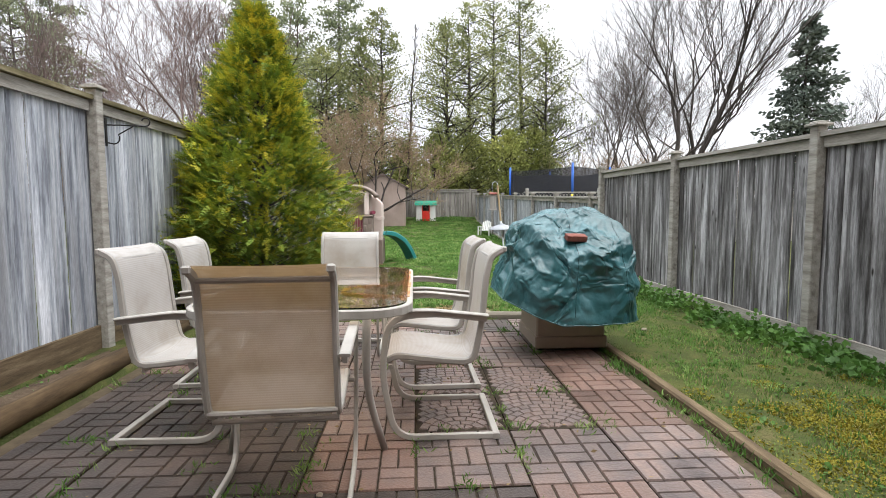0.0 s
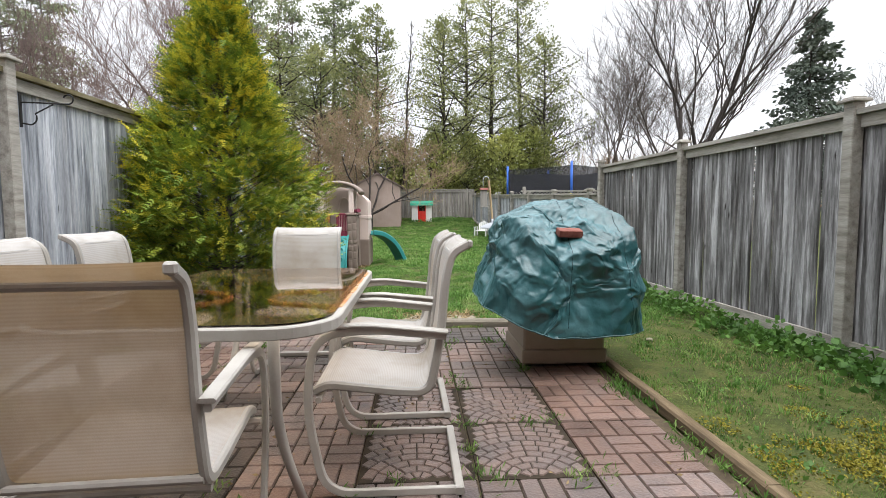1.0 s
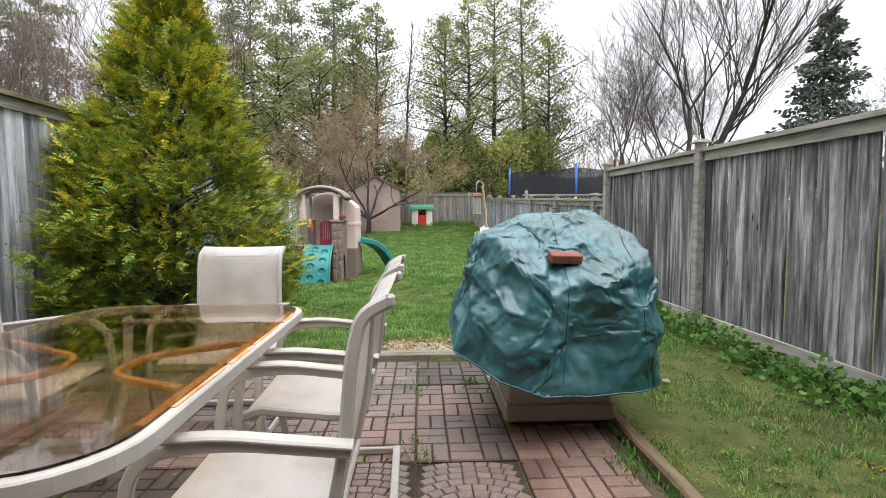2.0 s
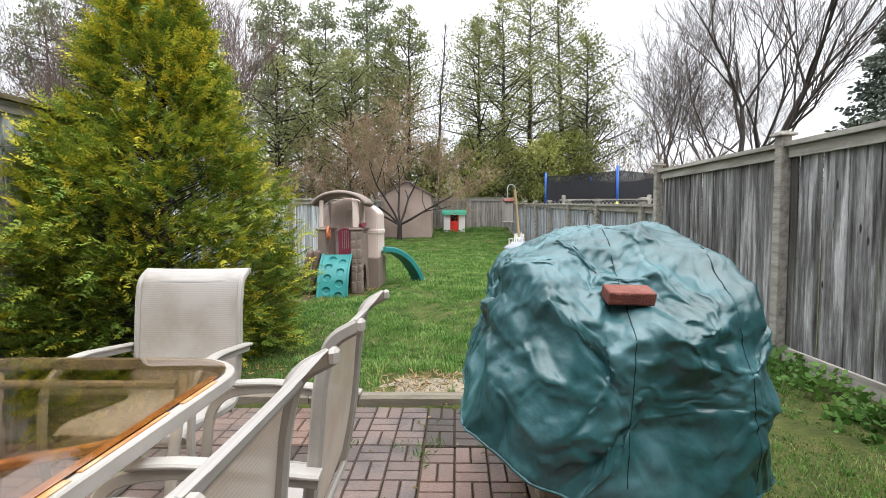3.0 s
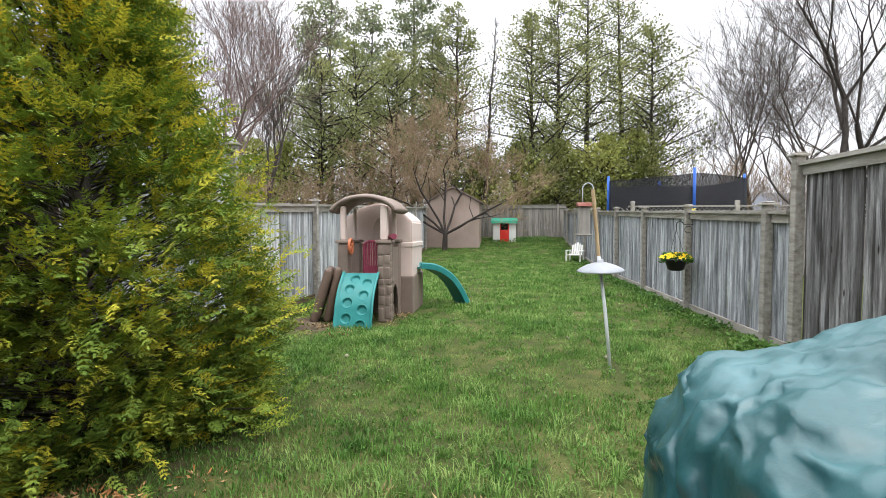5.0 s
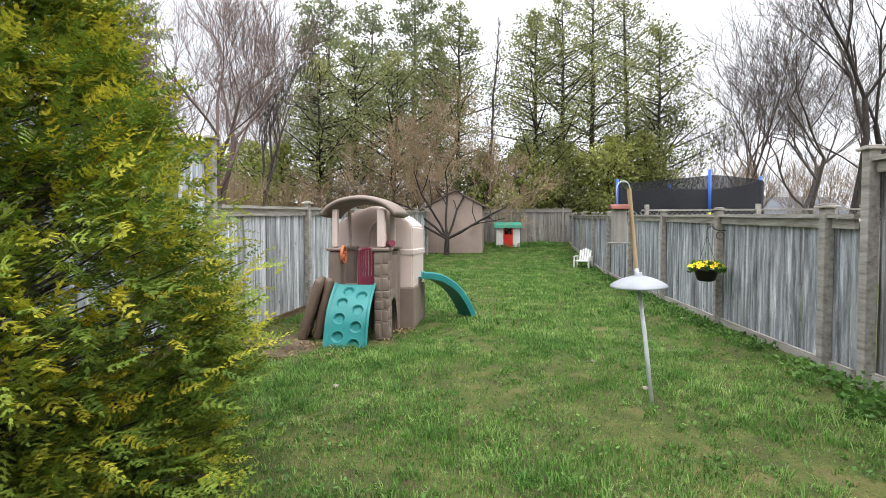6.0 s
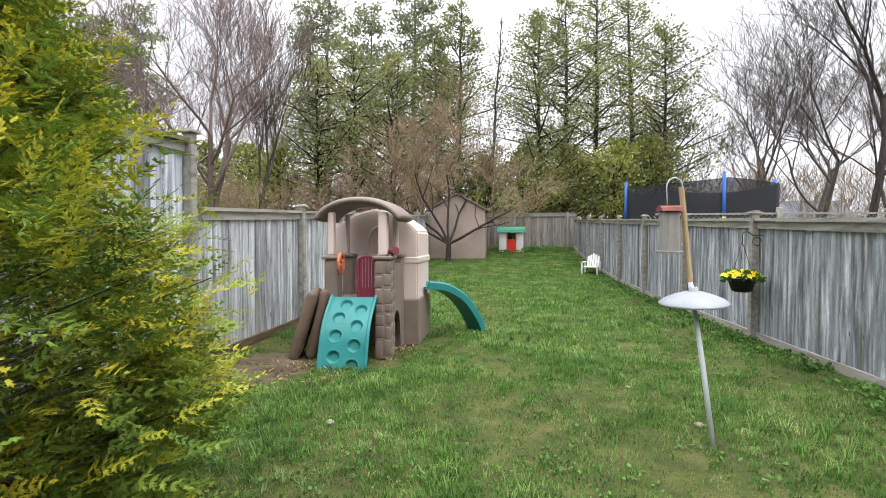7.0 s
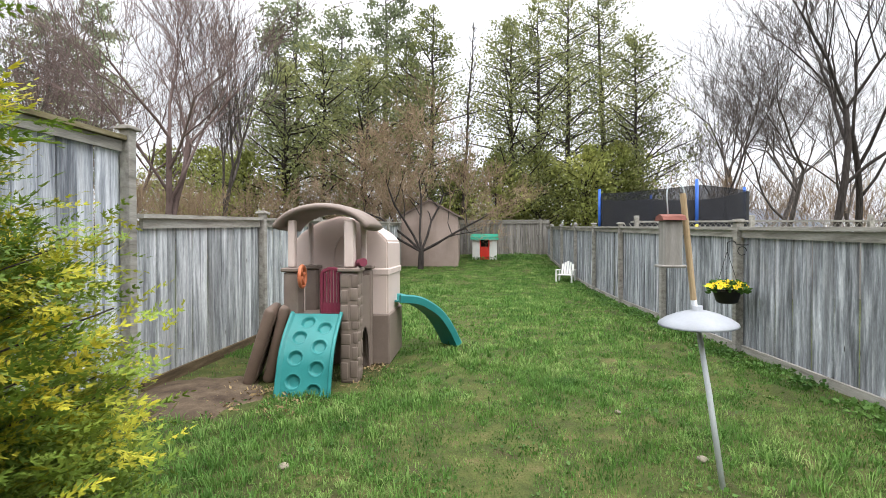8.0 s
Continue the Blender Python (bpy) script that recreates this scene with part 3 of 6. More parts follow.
def slab_fan(mat):
    """A paving slab moulded as a fan of small setts."""
    verts, faces = [], []
    k = 0
    verts.extend([(0.004, 0.004, -0.06), (SX - 0.004, 0.004, -0.06), (SX - 0.004, SY - 0.004, -0.06), (0.004, SY - 0.004, -0.06)])
    verts.extend([(0.006, 0.006, -0.006), (SX - 0.006, 0.006, -0.006), (SX - 0.006, SY - 0.006, -0.006), (0.006, SY - 0.006, -0.006)])
    faces.extend([(4, 5, 6, 7)] + [(j, (j + 1) % 4, 4 + (j + 1) % 4, 4 + j) for j in range(4)])
    r = 0.03
    row = 0
    while r < 0.72:
        dr = 0.052
        n = max(5, int(math.pi * r / 0.06))
        for a in range(n):
            a0, a1 = math.pi * (a + 0.5 * (row % 2)) / n, math.pi * (a + 1 + 0.5 * (row % 2)) / n
            am = (a0 + a1) / 2
            cx, cy = SX / 2 + (r + dr / 2) * math.cos(am), (r + dr / 2) * math.sin(am)
            if not (0.02 < cx < SX - 0.02 and 0.02 < cy < SY - 0.02):
                continue
            k = len(verts)
            g = 0.004
            for z, e in ((-0.007, 0.0), (-0.001, 0.004)):
                for rr, aa in ((r + g + e, a0 + (g + e) / (r + 0.03)), (r + dr - e, a0 + (g + e) / (r + 0.03)), (r + dr - e, a1 - e / (r + 0.03)), (r + g + e, a1 - e / (r + 0.03))):
                    verts.append((min(SX - 0.008, max(0.008, SX / 2 + rr * math.cos(aa))), min(SY - 0.008, max(0.008, rr * math.sin(aa))), z))
            faces.extend([(k + 4, k + 5, k + 6, k + 7)] + [(k + j, k + (j + 1) % 4, k + 4 + (j + 1) % 4, k + 4 + j) for j in range(4)])
        r += dr
        row += 1
    me = mesh_of("paving_slab", verts, faces, mat)
    me.materials.append(M["groove"])
    me.polygons.foreach_set("material_index", [1] * 5 + [0] * (len(faces) - 5))
    return me


def build_patio():
    rng = random.Random(12)
    patio = root("patio", pose(0, 0, 0), "patio of stained brick-patterned concrete slabs with mossy joints", "patio", kind="structure")
    part("bedding", box(-2.12, 1.58, -1.49, 5.3, -0.075, -0.02), M["joint"], patio)
    kinds = {(f, c): slab_brick(f, M[c]) for f in (0, 1) for c in ("slab", "slab_dark", "slab_red")}
    fan = slab_fan(M["slab"])
    for i in range(7):
        for j in range(12):
            x, y = X0 + SX * i, Y0 - SY * (j + 1)
            at = pose(x, y, rng.uniform(-0.004, 0.003), rng.uniform(-0.4, 0.4), rng.uniform(-0.4, 0.4), rng.uniform(-0.3, 0.3))
            if i in (4, 5) and j in (3, 4):
                me = fan
            else:
                c = "slab_dark" if (i <= 2 and j >= 3) or (j >= 5 and i >= 3 and rng.random() < 0.5) or rng.random() < 0.15 else ("slab_red" if rng.random() < 0.25 or (i == 6 and j in (2, 3)) else "slab")
                me = kinds[(i + j) % 2, c]
            part("paving_slab", me, None, patio, at=at)


build_patio()
edge = root("edging_timber", pose(0, 0, 0), "worn pale landscape timbers edging the patio", "edging")
part("timber", sweep([(1.62, -1.49, 0.0), (1.615, 1.2, 0.005), (1.635, 2.395, 0.0)], bar(0.075, 0.07, 0.012)), M["timber"], edge)
part("timber", sweep([(1.637, 2.4, 0.0), (1.64, 3.6, 0.003), (1.63, 5.25, 0.0)], bar(0.075, 0.07, 0.012)), M["timber"], edge)
edge = root("edging_timber", pose(0, 0, 0), "grey weathered timbers along the end of the patio", "edging")
part("timber", sweep([(-2.1, 5.44, 0.01), (-1.2, 5.42, 0.018), (-0.305, 5.40, 0.015)], bar(0.1, 0.1, 0.02)), M["timber_x"], edge)
part("timber", sweep([(-0.3, 5.395, 0.012), (0.7, 5.385, 0.016), (1.66, 5.36, 0.005)], bar(0.1, 0.1, 0.02)), M["timber_x"], edge)
edge = part("log_edging", sweep([(-2.18, -1.49, 0.05), (-2.2, 1.0, 0.055), (-2.22, 3.0, 0.05), (-2.3, 5.1, 0.045)], disc(0.075, 12)), M["log"], smooth=True)
tagged(edge, "round brown timber log edging the patio", "edging")


# ---- patio chairs ----
def build_chair():
    """Spring-base sling chair that looks to +y."""
    c = root("patio_chair", pose(0, 0, 0), "cream sling patio chair on a beige spring-steel sled base", "chair", "chairs round the patio table")
    hw = 0.27
    for s in (-1, 1):
        pts = arc([(s * hw, -0.25, 0.016), (s * hw, 0.27, 0.016), (s * (hw + 0.005), 0.335, 0.36), (s * (hw + 0.01), 0.30, 0.635), (s * (hw + 0.01), 0.1, 0.662), (s * hw, -0.20, 0.628)], 0.11, 6)
        part("side_frame", sweep(pts, bar(0.032, 0.02), up=(1, 0, 0)), M["frame"], c, smooth=False)
        part("arm_pad", sweep(arc([(s * (hw + 0.01), 0.22, 0.672), (s * (hw + 0.01), 0.1, 0.678), (s * hw, -0.205, 0.643)], 0.1, 4), bar(0.046, 0.014, 0.005)), M["frame"], c)
    part("base_bar", sweep([(-hw - 0.016, -0.25, 0.016), (hw + 0.016, -0.25, 0.016)], bar(0.036, 0.03)), M["frame"], c)
    part("seat_bar", sweep([(-hw, 0.29, 0.385), (hw, 0.29, 0.385)], disc(0.013, 8)), M["frame"], c)
    part("seat_bar", sweep([(-0.238, -0.10, 0.37), (0.238, -0.10, 0.37)], disc(0.012, 8)), M["frame"], c)
    prof = arc([(0.31, 0.415), (0.26, 0.44), (-0.02, 0.405), (-0.135, 0.40), (-0.178, 0.60), (-0.2, 0.85), (-0.225, 0.948), (-0.288, 0.98)], 0.13, 5)
    prof = [Vector((p[0], p[1])) for p in [(q[0], q[1]) for q in prof]]
    for s in (-1, 1):
        rail = sweep([(s * 0.238, p.x, p.y - 0.004) for p in prof], bar(0.034, 0.024, 0.007), up=(1, 0, 0))
        part("seat_rail", rail, M["frame"], c)
        part("rail_cap", box(s * 0.238 - 0.016, s * 0.238 + 0.016, -0.304, -0.284, 0.962, 0.992, 0.006), M["frame"], c)
    bm = bmesh.new()
    n = 10
    rows = []
    for k, p in enumerate(prof):
        sag = 0.012 if 1 < k < len(prof) - 2 else 0.004
        rows.append([[bm.verts.new(((u / n - 0.5) * 0.47, p.x, p.y + 0.006 - sag * (1 - (2 * u / n - 1) ** 2) + dz)) for u in range(n + 1)] for dz in (0.006, 0.0)])
    for a, b in zip(rows, rows[1:]):
        for u in range(n):
            bm.faces.new((a[0][u], a[0][u + 1], b[0][u + 1], b[0][u]))
    part("sling", bm, M["sling"], c, "woven cream sling, tinted brown for its shaded back", smooth=True)
    part("top_bar", sweep([(-0.238, -0.232, 0.932), (0.238, -0.232, 0.932)], disc(0.011, 8)), M["frame"], c)
    part("back_bar", sweep([(-0.238, -0.150, 0.42), (0.238, -0.150, 0.42)], disc(0.012, 8)), M["frame"], c)
    return c


chair = build_chair()
chair.matrix_basis = pose(-0.54, 2.005, 0, 0, 0, 3)
for cx, cy, rz in ((0.165, 2.75, 90), (0.16, 3.48, 91), (-1.27, 2.79, -91), (-1.35, 3.62, -88), (-0.565, 4.2, 180)):
    copy_thing(chair, pose(cx, cy, 0, 0, 0, rz))


# ---- table ----
def rounded(x0, x1, y0, y1, r, n=7):
    pts = []
    for cx, cy, a0 in ((x1 - r, y1 - r, 0), (x0 + r, y1 - r, 90), (x0 + r, y0 + r, 180), (x1 - r, y0 + r, 270)):
        for k in range(n + 1):
            a = radians(a0 + 90 * k / n)
            pts.append((cx + r * math.cos(a), cy + r * math.sin(a)))
    return pts


def build_table():
    t = root("patio_table", pose(-0.525, 2.97, 0), "beige metal patio table with a bronze glass top", "table")
    o = rounded(-0.5, 0.5, -0.82, 0.82, 0.2)
    part("rim", sweep([(x, y, 0.725) for x, y in o], bar(0.03, 0.04), closed=True), M["frame"], t)
    i = rounded(-0.489, 0.489, -0.809, 0.809, 0.19)
    bm = bmesh.new()
    top = [bm.verts.new((x, y, 0.752)) for x, y in i]
    low = [bm.verts.new((x, y, 0.746)) for x, y in i]
    bm.faces.new(top)
    bm.faces.new(low[::-1])
    for k in range(len(i)):
        bm.faces.new((low[k], low[(k + 1) % len(i)], top[(k + 1) % len(i)], top[k]))
    g = part("glass_top", bm, M["glass"], t, "bronze tinted glass top, wet and dirty")
    g.visible_shadow = False
    for ya, yb, w in ((-0.5, -0.2, 0.014), (-0.17, 0.02, 0.02), (0.05, 0.34, 0.012), (0.4, 0.58, 0.016)):
        part("rust_streak", sweep([(0.492, ya, 0.7465), (0.493, (ya + yb) / 2, 0.7465), (0.492, yb, 0.7465)], bar(w, 0.003, 0.001)), M["rust"], t, "orange rust along the rim")
    part("rim_lip", box(0.458, 0.484, -0.6, 0.62, 0.737, 0.7445, 0.002), M["rust"], t, "rust-stained inner lip under the glass")
    for sx in (-1, 1):
        for sy in (-1, 1):
            pts = arc([(sx * 0.31, sy * 0.74, 0.71), (sx * 0.29, sy * 0.66, 0.34), (sx * 0.37, sy * 0.57, 0.0)], 0.2, 6)
            part("leg", sweep(pts, disc(0.02, 8, 0.016)), M["frame"], t, smooth=True)
        part("cross_brace", sweep(arc([(sx * 0.48, -0.3, 0.70), (sx * 0.1, -0.1, 0.69), (sx * 0.1, 0.1, 0.69), (sx * 0.48, 0.3, 0.70)], 0.2, 5), bar(0.02, 0.022)), M["rust"], t, "rust-stained under-glass brace")
    for sy in (-1, 1):
        part("end_bar", sweep([(-0.31, sy * 0.7, 0.69), (0.31, sy * 0.7, 0.69)], disc(0.014, 8)), M["frame"], t)
    return t


build_table()


# ---- grill ----
def build_grill():
    g = root("grill", pose(1.3, 4.33, 0), "beige metal barbecue cart with side vents", "grill")
    part("body", box(-0.29, 0.29, -0.3, 0.3, 0.05, 0.62, 0.012), M["grill_metal"], g)
    part("plinth", box(-0.305, 0.305, -0.315, 0.315, 0.025, 0.13, 0.01), M["grill_metal"], g)
    for r in range(3):
        for k in range(3):
            x = -0.2 + 0.155 * k
            part("vent", box(x, x + 0.1, -0.3055, -0.3005, 0.255 + r * 0.035, 0.27 + r * 0.035), M["dark"], g)
    for sx in (-1, 1):
        for sy in (-1, 1):
            part("caster", box(sx * 0.25 - 0.02, sx * 0.25 + 0.02, sy * 0.25 - 0.02, sy * 0.25 + 0.02, 0.0, 0.03, 0.005), M["dark"], g)


build_grill()


# the draped sheet's large faces: a point on each and the way it looks
COVER_MID = Vector((1.26, 4.24, 0.72))
COVER_FACES = [
    ((1.785, 4.2, 0.7), (1, 0, 0.05)), ((1.56, 4.0, 1.215), (0.808, 0, 0.59)), ((1.5, 4.2, 1.2), (-0.06, 0, 1)), ((1.2, 4.2, 1.205), (-0.426, 0, 0.905)),
    ((0.82, 4.2, 0.87), (-0.94, 0, 0.3)), ((1.2, 3.68, 0.7), (0.02, -1, 0.03)), ((1.2, 3.68, 0.87), (0.05, -0.677, 0.736)), ((1.2, 4.8, 0.7), (0, 1, 0.05)),
    ((1.2, 4.76, 0.9), (0, 0.756, 0.655)), ((0.83, 3.84, 0.7), (-0.72, -0.66, 0.22)), ((1.66, 3.76, 0.7), (0.66, -0.75, 0.06)), ((0.8, 4.7, 0.7), (-0.7, 0.7, 0.15)),
    ((1.66, 4.72, 0.7), (0.7, 0.7, 0.1)), ((1.2, 4.2, 0.1), (0, 0, -1)),
]
BRICK_AT = Vector((1.25, 3.8, 0.0))


def cover_reach(way):
    """How far the sheet lies from its middle along a direction; the corners between its faces are rounded."""
    total = 0.0
    for at, n in COVER_FACES:
        n = Vector(n).normalized()
        c = n.dot(way)
        if c > 1e-4:
            total += ((Vector(at) - COVER_MID).dot(n) / c) ** -34
    return total ** (-1 / 34)


def build_cover():
    """Crumpled sheet: facets over the large faces, split again and again with smaller dents, its folds left sharp."""
    rng = random.Random(17)
    bm = bmesh.new()
    bmesh.ops.create_icosphere(bm, subdivisions=3, radius=1.0)
    for v in bm.verts:
        way = (v.co.normalized() + Vector((rng.gauss(0, 0.07), rng.gauss(0, 0.07), rng.gauss(0, 0.07)))).normalized()
        p = COVER_MID + way * cover_reach(way)
        fold = 0.012 - 0.05 * abs(noise.noise(p * 3.1 + Vector((3, 1, 7)))) + rng.gauss(0, 0.005 if p.z > 1.05 else 0.019)
        v.co = way * (1 + max(-0.055, min(0.035, fold)))
    for dent in (0.011, 0.006):
        old = set(bm.verts)
        bmesh.ops.subdivide_edges(bm, edges=list(bm.edges), cuts=1, use_grid_fill=True)
        for v in bm.verts:
            if v not in old:
                k = dent * (0.4 if v.co.z > 0.6 else 1.0)
                v.co += Vector((rng.gauss(0, k), rng.gauss(0, k), rng.gauss(0, k)))
    for v in bm.verts:
        way = v.co.normalized()
        p = COVER_MID + way * cover_reach(way)
        hollow = 0.02 * math.exp(-((p.x - 1.28) ** 2 / 0.03 + (p.y - 3.92) ** 2 / 0.016)) if p.z > 0.8 else 0.0
        v.co = p + way * (v.co.length - 0.995 - hollow)
    for dent in (0.0026, 0.0007):
        old = set(bm.verts)
        bmesh.ops.subdivide_edges(bm, edges=list(bm.edges), cuts=1, use_grid_fill=True)
        for v in bm.verts:
            if v not in old:
                v.co += Vector((rng.gauss(0, dent), rng.gauss(0, dent), rng.gauss(0, dent)))
    for at, n in (((0.66, 4, 0.49), (0.43, 0, 1)), ((1.3, 4, 0.285), (-0.02, 0.03, 1))):
        bmesh.ops.bisect_plane(bm, geom=list(bm.verts) + list(bm.edges) + list(bm.faces), plane_co=at, plane_no=n, clear_inner=True)
    bmesh.ops.smooth_vert(bm, verts=list(bm.verts), factor=0.06, use_axis_x=True, use_axis_y=True, use_axis_z=True)
    edge_verts = {v for e in bm.edges if e.is_boundary for v in e.verts}
    for v in edge_verts:
        v.co.z += 0.012 * noise.noise(v.co * 7)
    bmesh.ops.recalc_face_normals(bm, faces=bm.faces)
    tree = BVHTree.FromBMesh(bm)
    rim = sorted((v.co.copy() for v in edge_verts), key=lambda c: math.atan2(c.y - COVER_MID.y, c.x - COVER_MID.x))
    ob = root("grill_cover", pose(0, 0, 0), "crumpled wet dark teal tarpaulin cover draped over the barbecue", "cover")
    sheet = part("sheet", bm, M["tarp"], ob, smooth=True)
    sol = sheet.modifiers.new("thickness", "SOLIDIFY")
    sol.thickness = 0.003
    part("hem", sweep(rim[::6], disc(0.005, 6), closed=True), M["tarp"], ob, smooth=True)
    for x0, x1 in ((1.22, 1.27), (1.66, 1.55)):
        line = []
        for k in range(70):
            t = k / 69
            x = x0 + (x1 - x0) * t
            if t < 0.5:
                hit = tree.ray_cast(Vector((x, 3.0, 0.36 + 1.0 * t)), Vector((0, 1, 0)))[0]
            else:
                hit = tree.ray_cast(Vector((x, 3.76 + 1.6 * (t - 0.5), 2.0)), Vector((0, 0, -1)))[0]
            if hit and (not line or (hit - line[-1]).length < 0.12):
                line.append(hit)
        part("seam", sweep(line, disc(0.0022, 5)), M["tarp_seam"], ob, "darker stitched seam", smooth=True)
    return tree


cover_tree = build_cover()
spots = [cover_tree.ray_cast(Vector((BRICK_AT.x + dx, BRICK_AT.y + dy, 2)), Vector((0, 0, -1)))[0] for dx in (-0.08, 0, 0.08) for dy in (-0.035, 0, 0.035)]
br = box(-0.08, 0.08, -0.038, 0.038, 0, 0.046, 0.006, segs=2)
tagged(part("brick", br, M["brick"], at=pose(BRICK_AT.x, BRICK_AT.y, max(c.z for c in spots) - 0.034, 16, 2, 5)), "red clay brick lying on the barbecue cover", "brick")


# ---- plants: generators ----
def tube_net(segs, sides=5):
    """Verts and triangles for tapered limbs given as (start, end, radius, radius)."""
    V, T = [], []
    k = 0
    for a, b, ra, rb in segs:
        d = b - a
        if d.length < 1e-6:
            continue
        d.normalize()
        u = d.cross(Vector((0, 0, 1)) if abs(d.z) < 0.9 else Vector((1, 0, 0))).normalized()
        w = d.cross(u)
        n = sides if ra > 0.02 else 3
        for p, r in ((a, ra), (b, rb)):
            for i in range(n):
                t = 2 * math.pi * i / n
                V.append(p + u * (r * math.cos(t)) + w * (r * math.sin(t)))
        for i in range(n):
            j = (i + 1) % n
            T.append((k + i, k + j, k + n + j))
            T.append((k + i, k + n + j, k + n + i))
        k += 2 * n
    return np.array([tuple(v) for v in V]), np.array(T)


def limbs(rng, start, way, length, radius, depth, segs, tips, spread=0.55, gravity=0.0, wiggle=0.17, kids=(2, 4), minr=0.006, shrink=0.68, taper=0.9, child=(0.5, 0.78)):
    """Grows a limb and its branches."""
    n = 4 if depth > 2 else 3
    p, d = Vector(start), Vector(way).normalized()
    r = radius
    spots = []
    for i in range(n):
        d = (d + Vector((rng.gauss(0, wiggle), rng.gauss(0, wiggle), rng.gauss(0, wiggle) + gravity))).normalized()
        q = p + d * (length / n)
        r2 = max(minr * 0.7, r * taper)
        segs.append((p.copy(), q.copy(), r, r2))
        p, r = q, r2
        spots.append((q.copy(), d.copy(), r2))
    tips.append(p.copy())
    if depth == 0:
        return
    for pos, dd, rr in spots[(0 if depth < 3 else 1):]:
        for _ in range(rng.randint(*kids) if pos is not spots[-1][0] else kids[1] + 1):
            side = Vector((rng.gauss(0, 1), rng.gauss(0, 1), rng.gauss(0.15, 0.7))).normalized()
            nd = (dd * (1 - spread) + side * spread + Vector((0, 0, 0.12))).normalized()
            limbs(rng, pos, nd, length * rng.uniform(shrink - 0.15, shrink + 0.1), max(minr, rr * rng.uniform(*child)), depth - 1, segs, tips, spread, gravity, wiggle, kids, minr, shrink, taper, child)


def bare_tree(x, y, z, height, mat, label, seed, radius=None, stems=1, depth=4, spread=0.5, twig=None, minr=0.012, kids=(1, 2), rise=0.36, name="tree"):
    rng = random.Random(seed)
    t = root(name, pose(x, y, z - 0.1), label, "tree")
    trunk, fine, tips = [], [], []
    for s in range(stems):
        lean = Vector((rng.gauss(0, 0.05 + 0.1 * (stems > 1) + 0.22 * (stems > 3)), rng.gauss(0, 0.12 + 0.2 * (stems > 3)), 1))
        segs = []
        limbs(rng, (rng.uniform(-0.1, 0.1) * (stems > 1), 0, 0), lean, height * rise, radius or height * 0.016, depth, segs, tips, spread, 0.05, 0.075, kids, minr, 0.7)
        trunk += [q for q in segs if q[2] > minr * 1.8]
        fine += [q for q in segs if q[2] <= minr * 1.8]
    top = max(p.z for q in trunk + fine for p in q[:2])
    k = height / top
    for nm, ss, mm in (("trunk", trunk, mat), ("crown", fine, twig or mat)):
        if ss:
            V, T = tube_net(ss)
            V = V * np.array([(1 + k) / 2, (1 + k) / 2, k])
            part(nm, fast_mesh(nm, V, T, [mm]), None, t)
    return t


def cards(rng, centres, ways, sizes, width=0.35, jitter=0.35):
    """Small pointed leaves: one diamond of two triangles each."""
    n = len(centres)
    w = ways / np.linalg.norm(ways, axis=1, keepdims=True)
    side = np.cross(w, rng.normal(size=(n, 3)))
    side /= np.linalg.norm(side, axis=1, keepdims=True) + 1e-9
    s = sizes[:, None]
    a = centres
    b = centres + w * s * 0.5 + side * s * width
    c = centres + w * s
    d = centres + w * s * 0.5 - side * s * width
    V = np.stack([a, b, c, d], 1).reshape(-1, 3)
    i = np.arange(n)[:, None] * 4
    T = np.concatenate([i + np.array([[0, 1, 2]]), i + np.array([[0, 2, 3]])], 1).reshape(-1, 3)
    return V, T


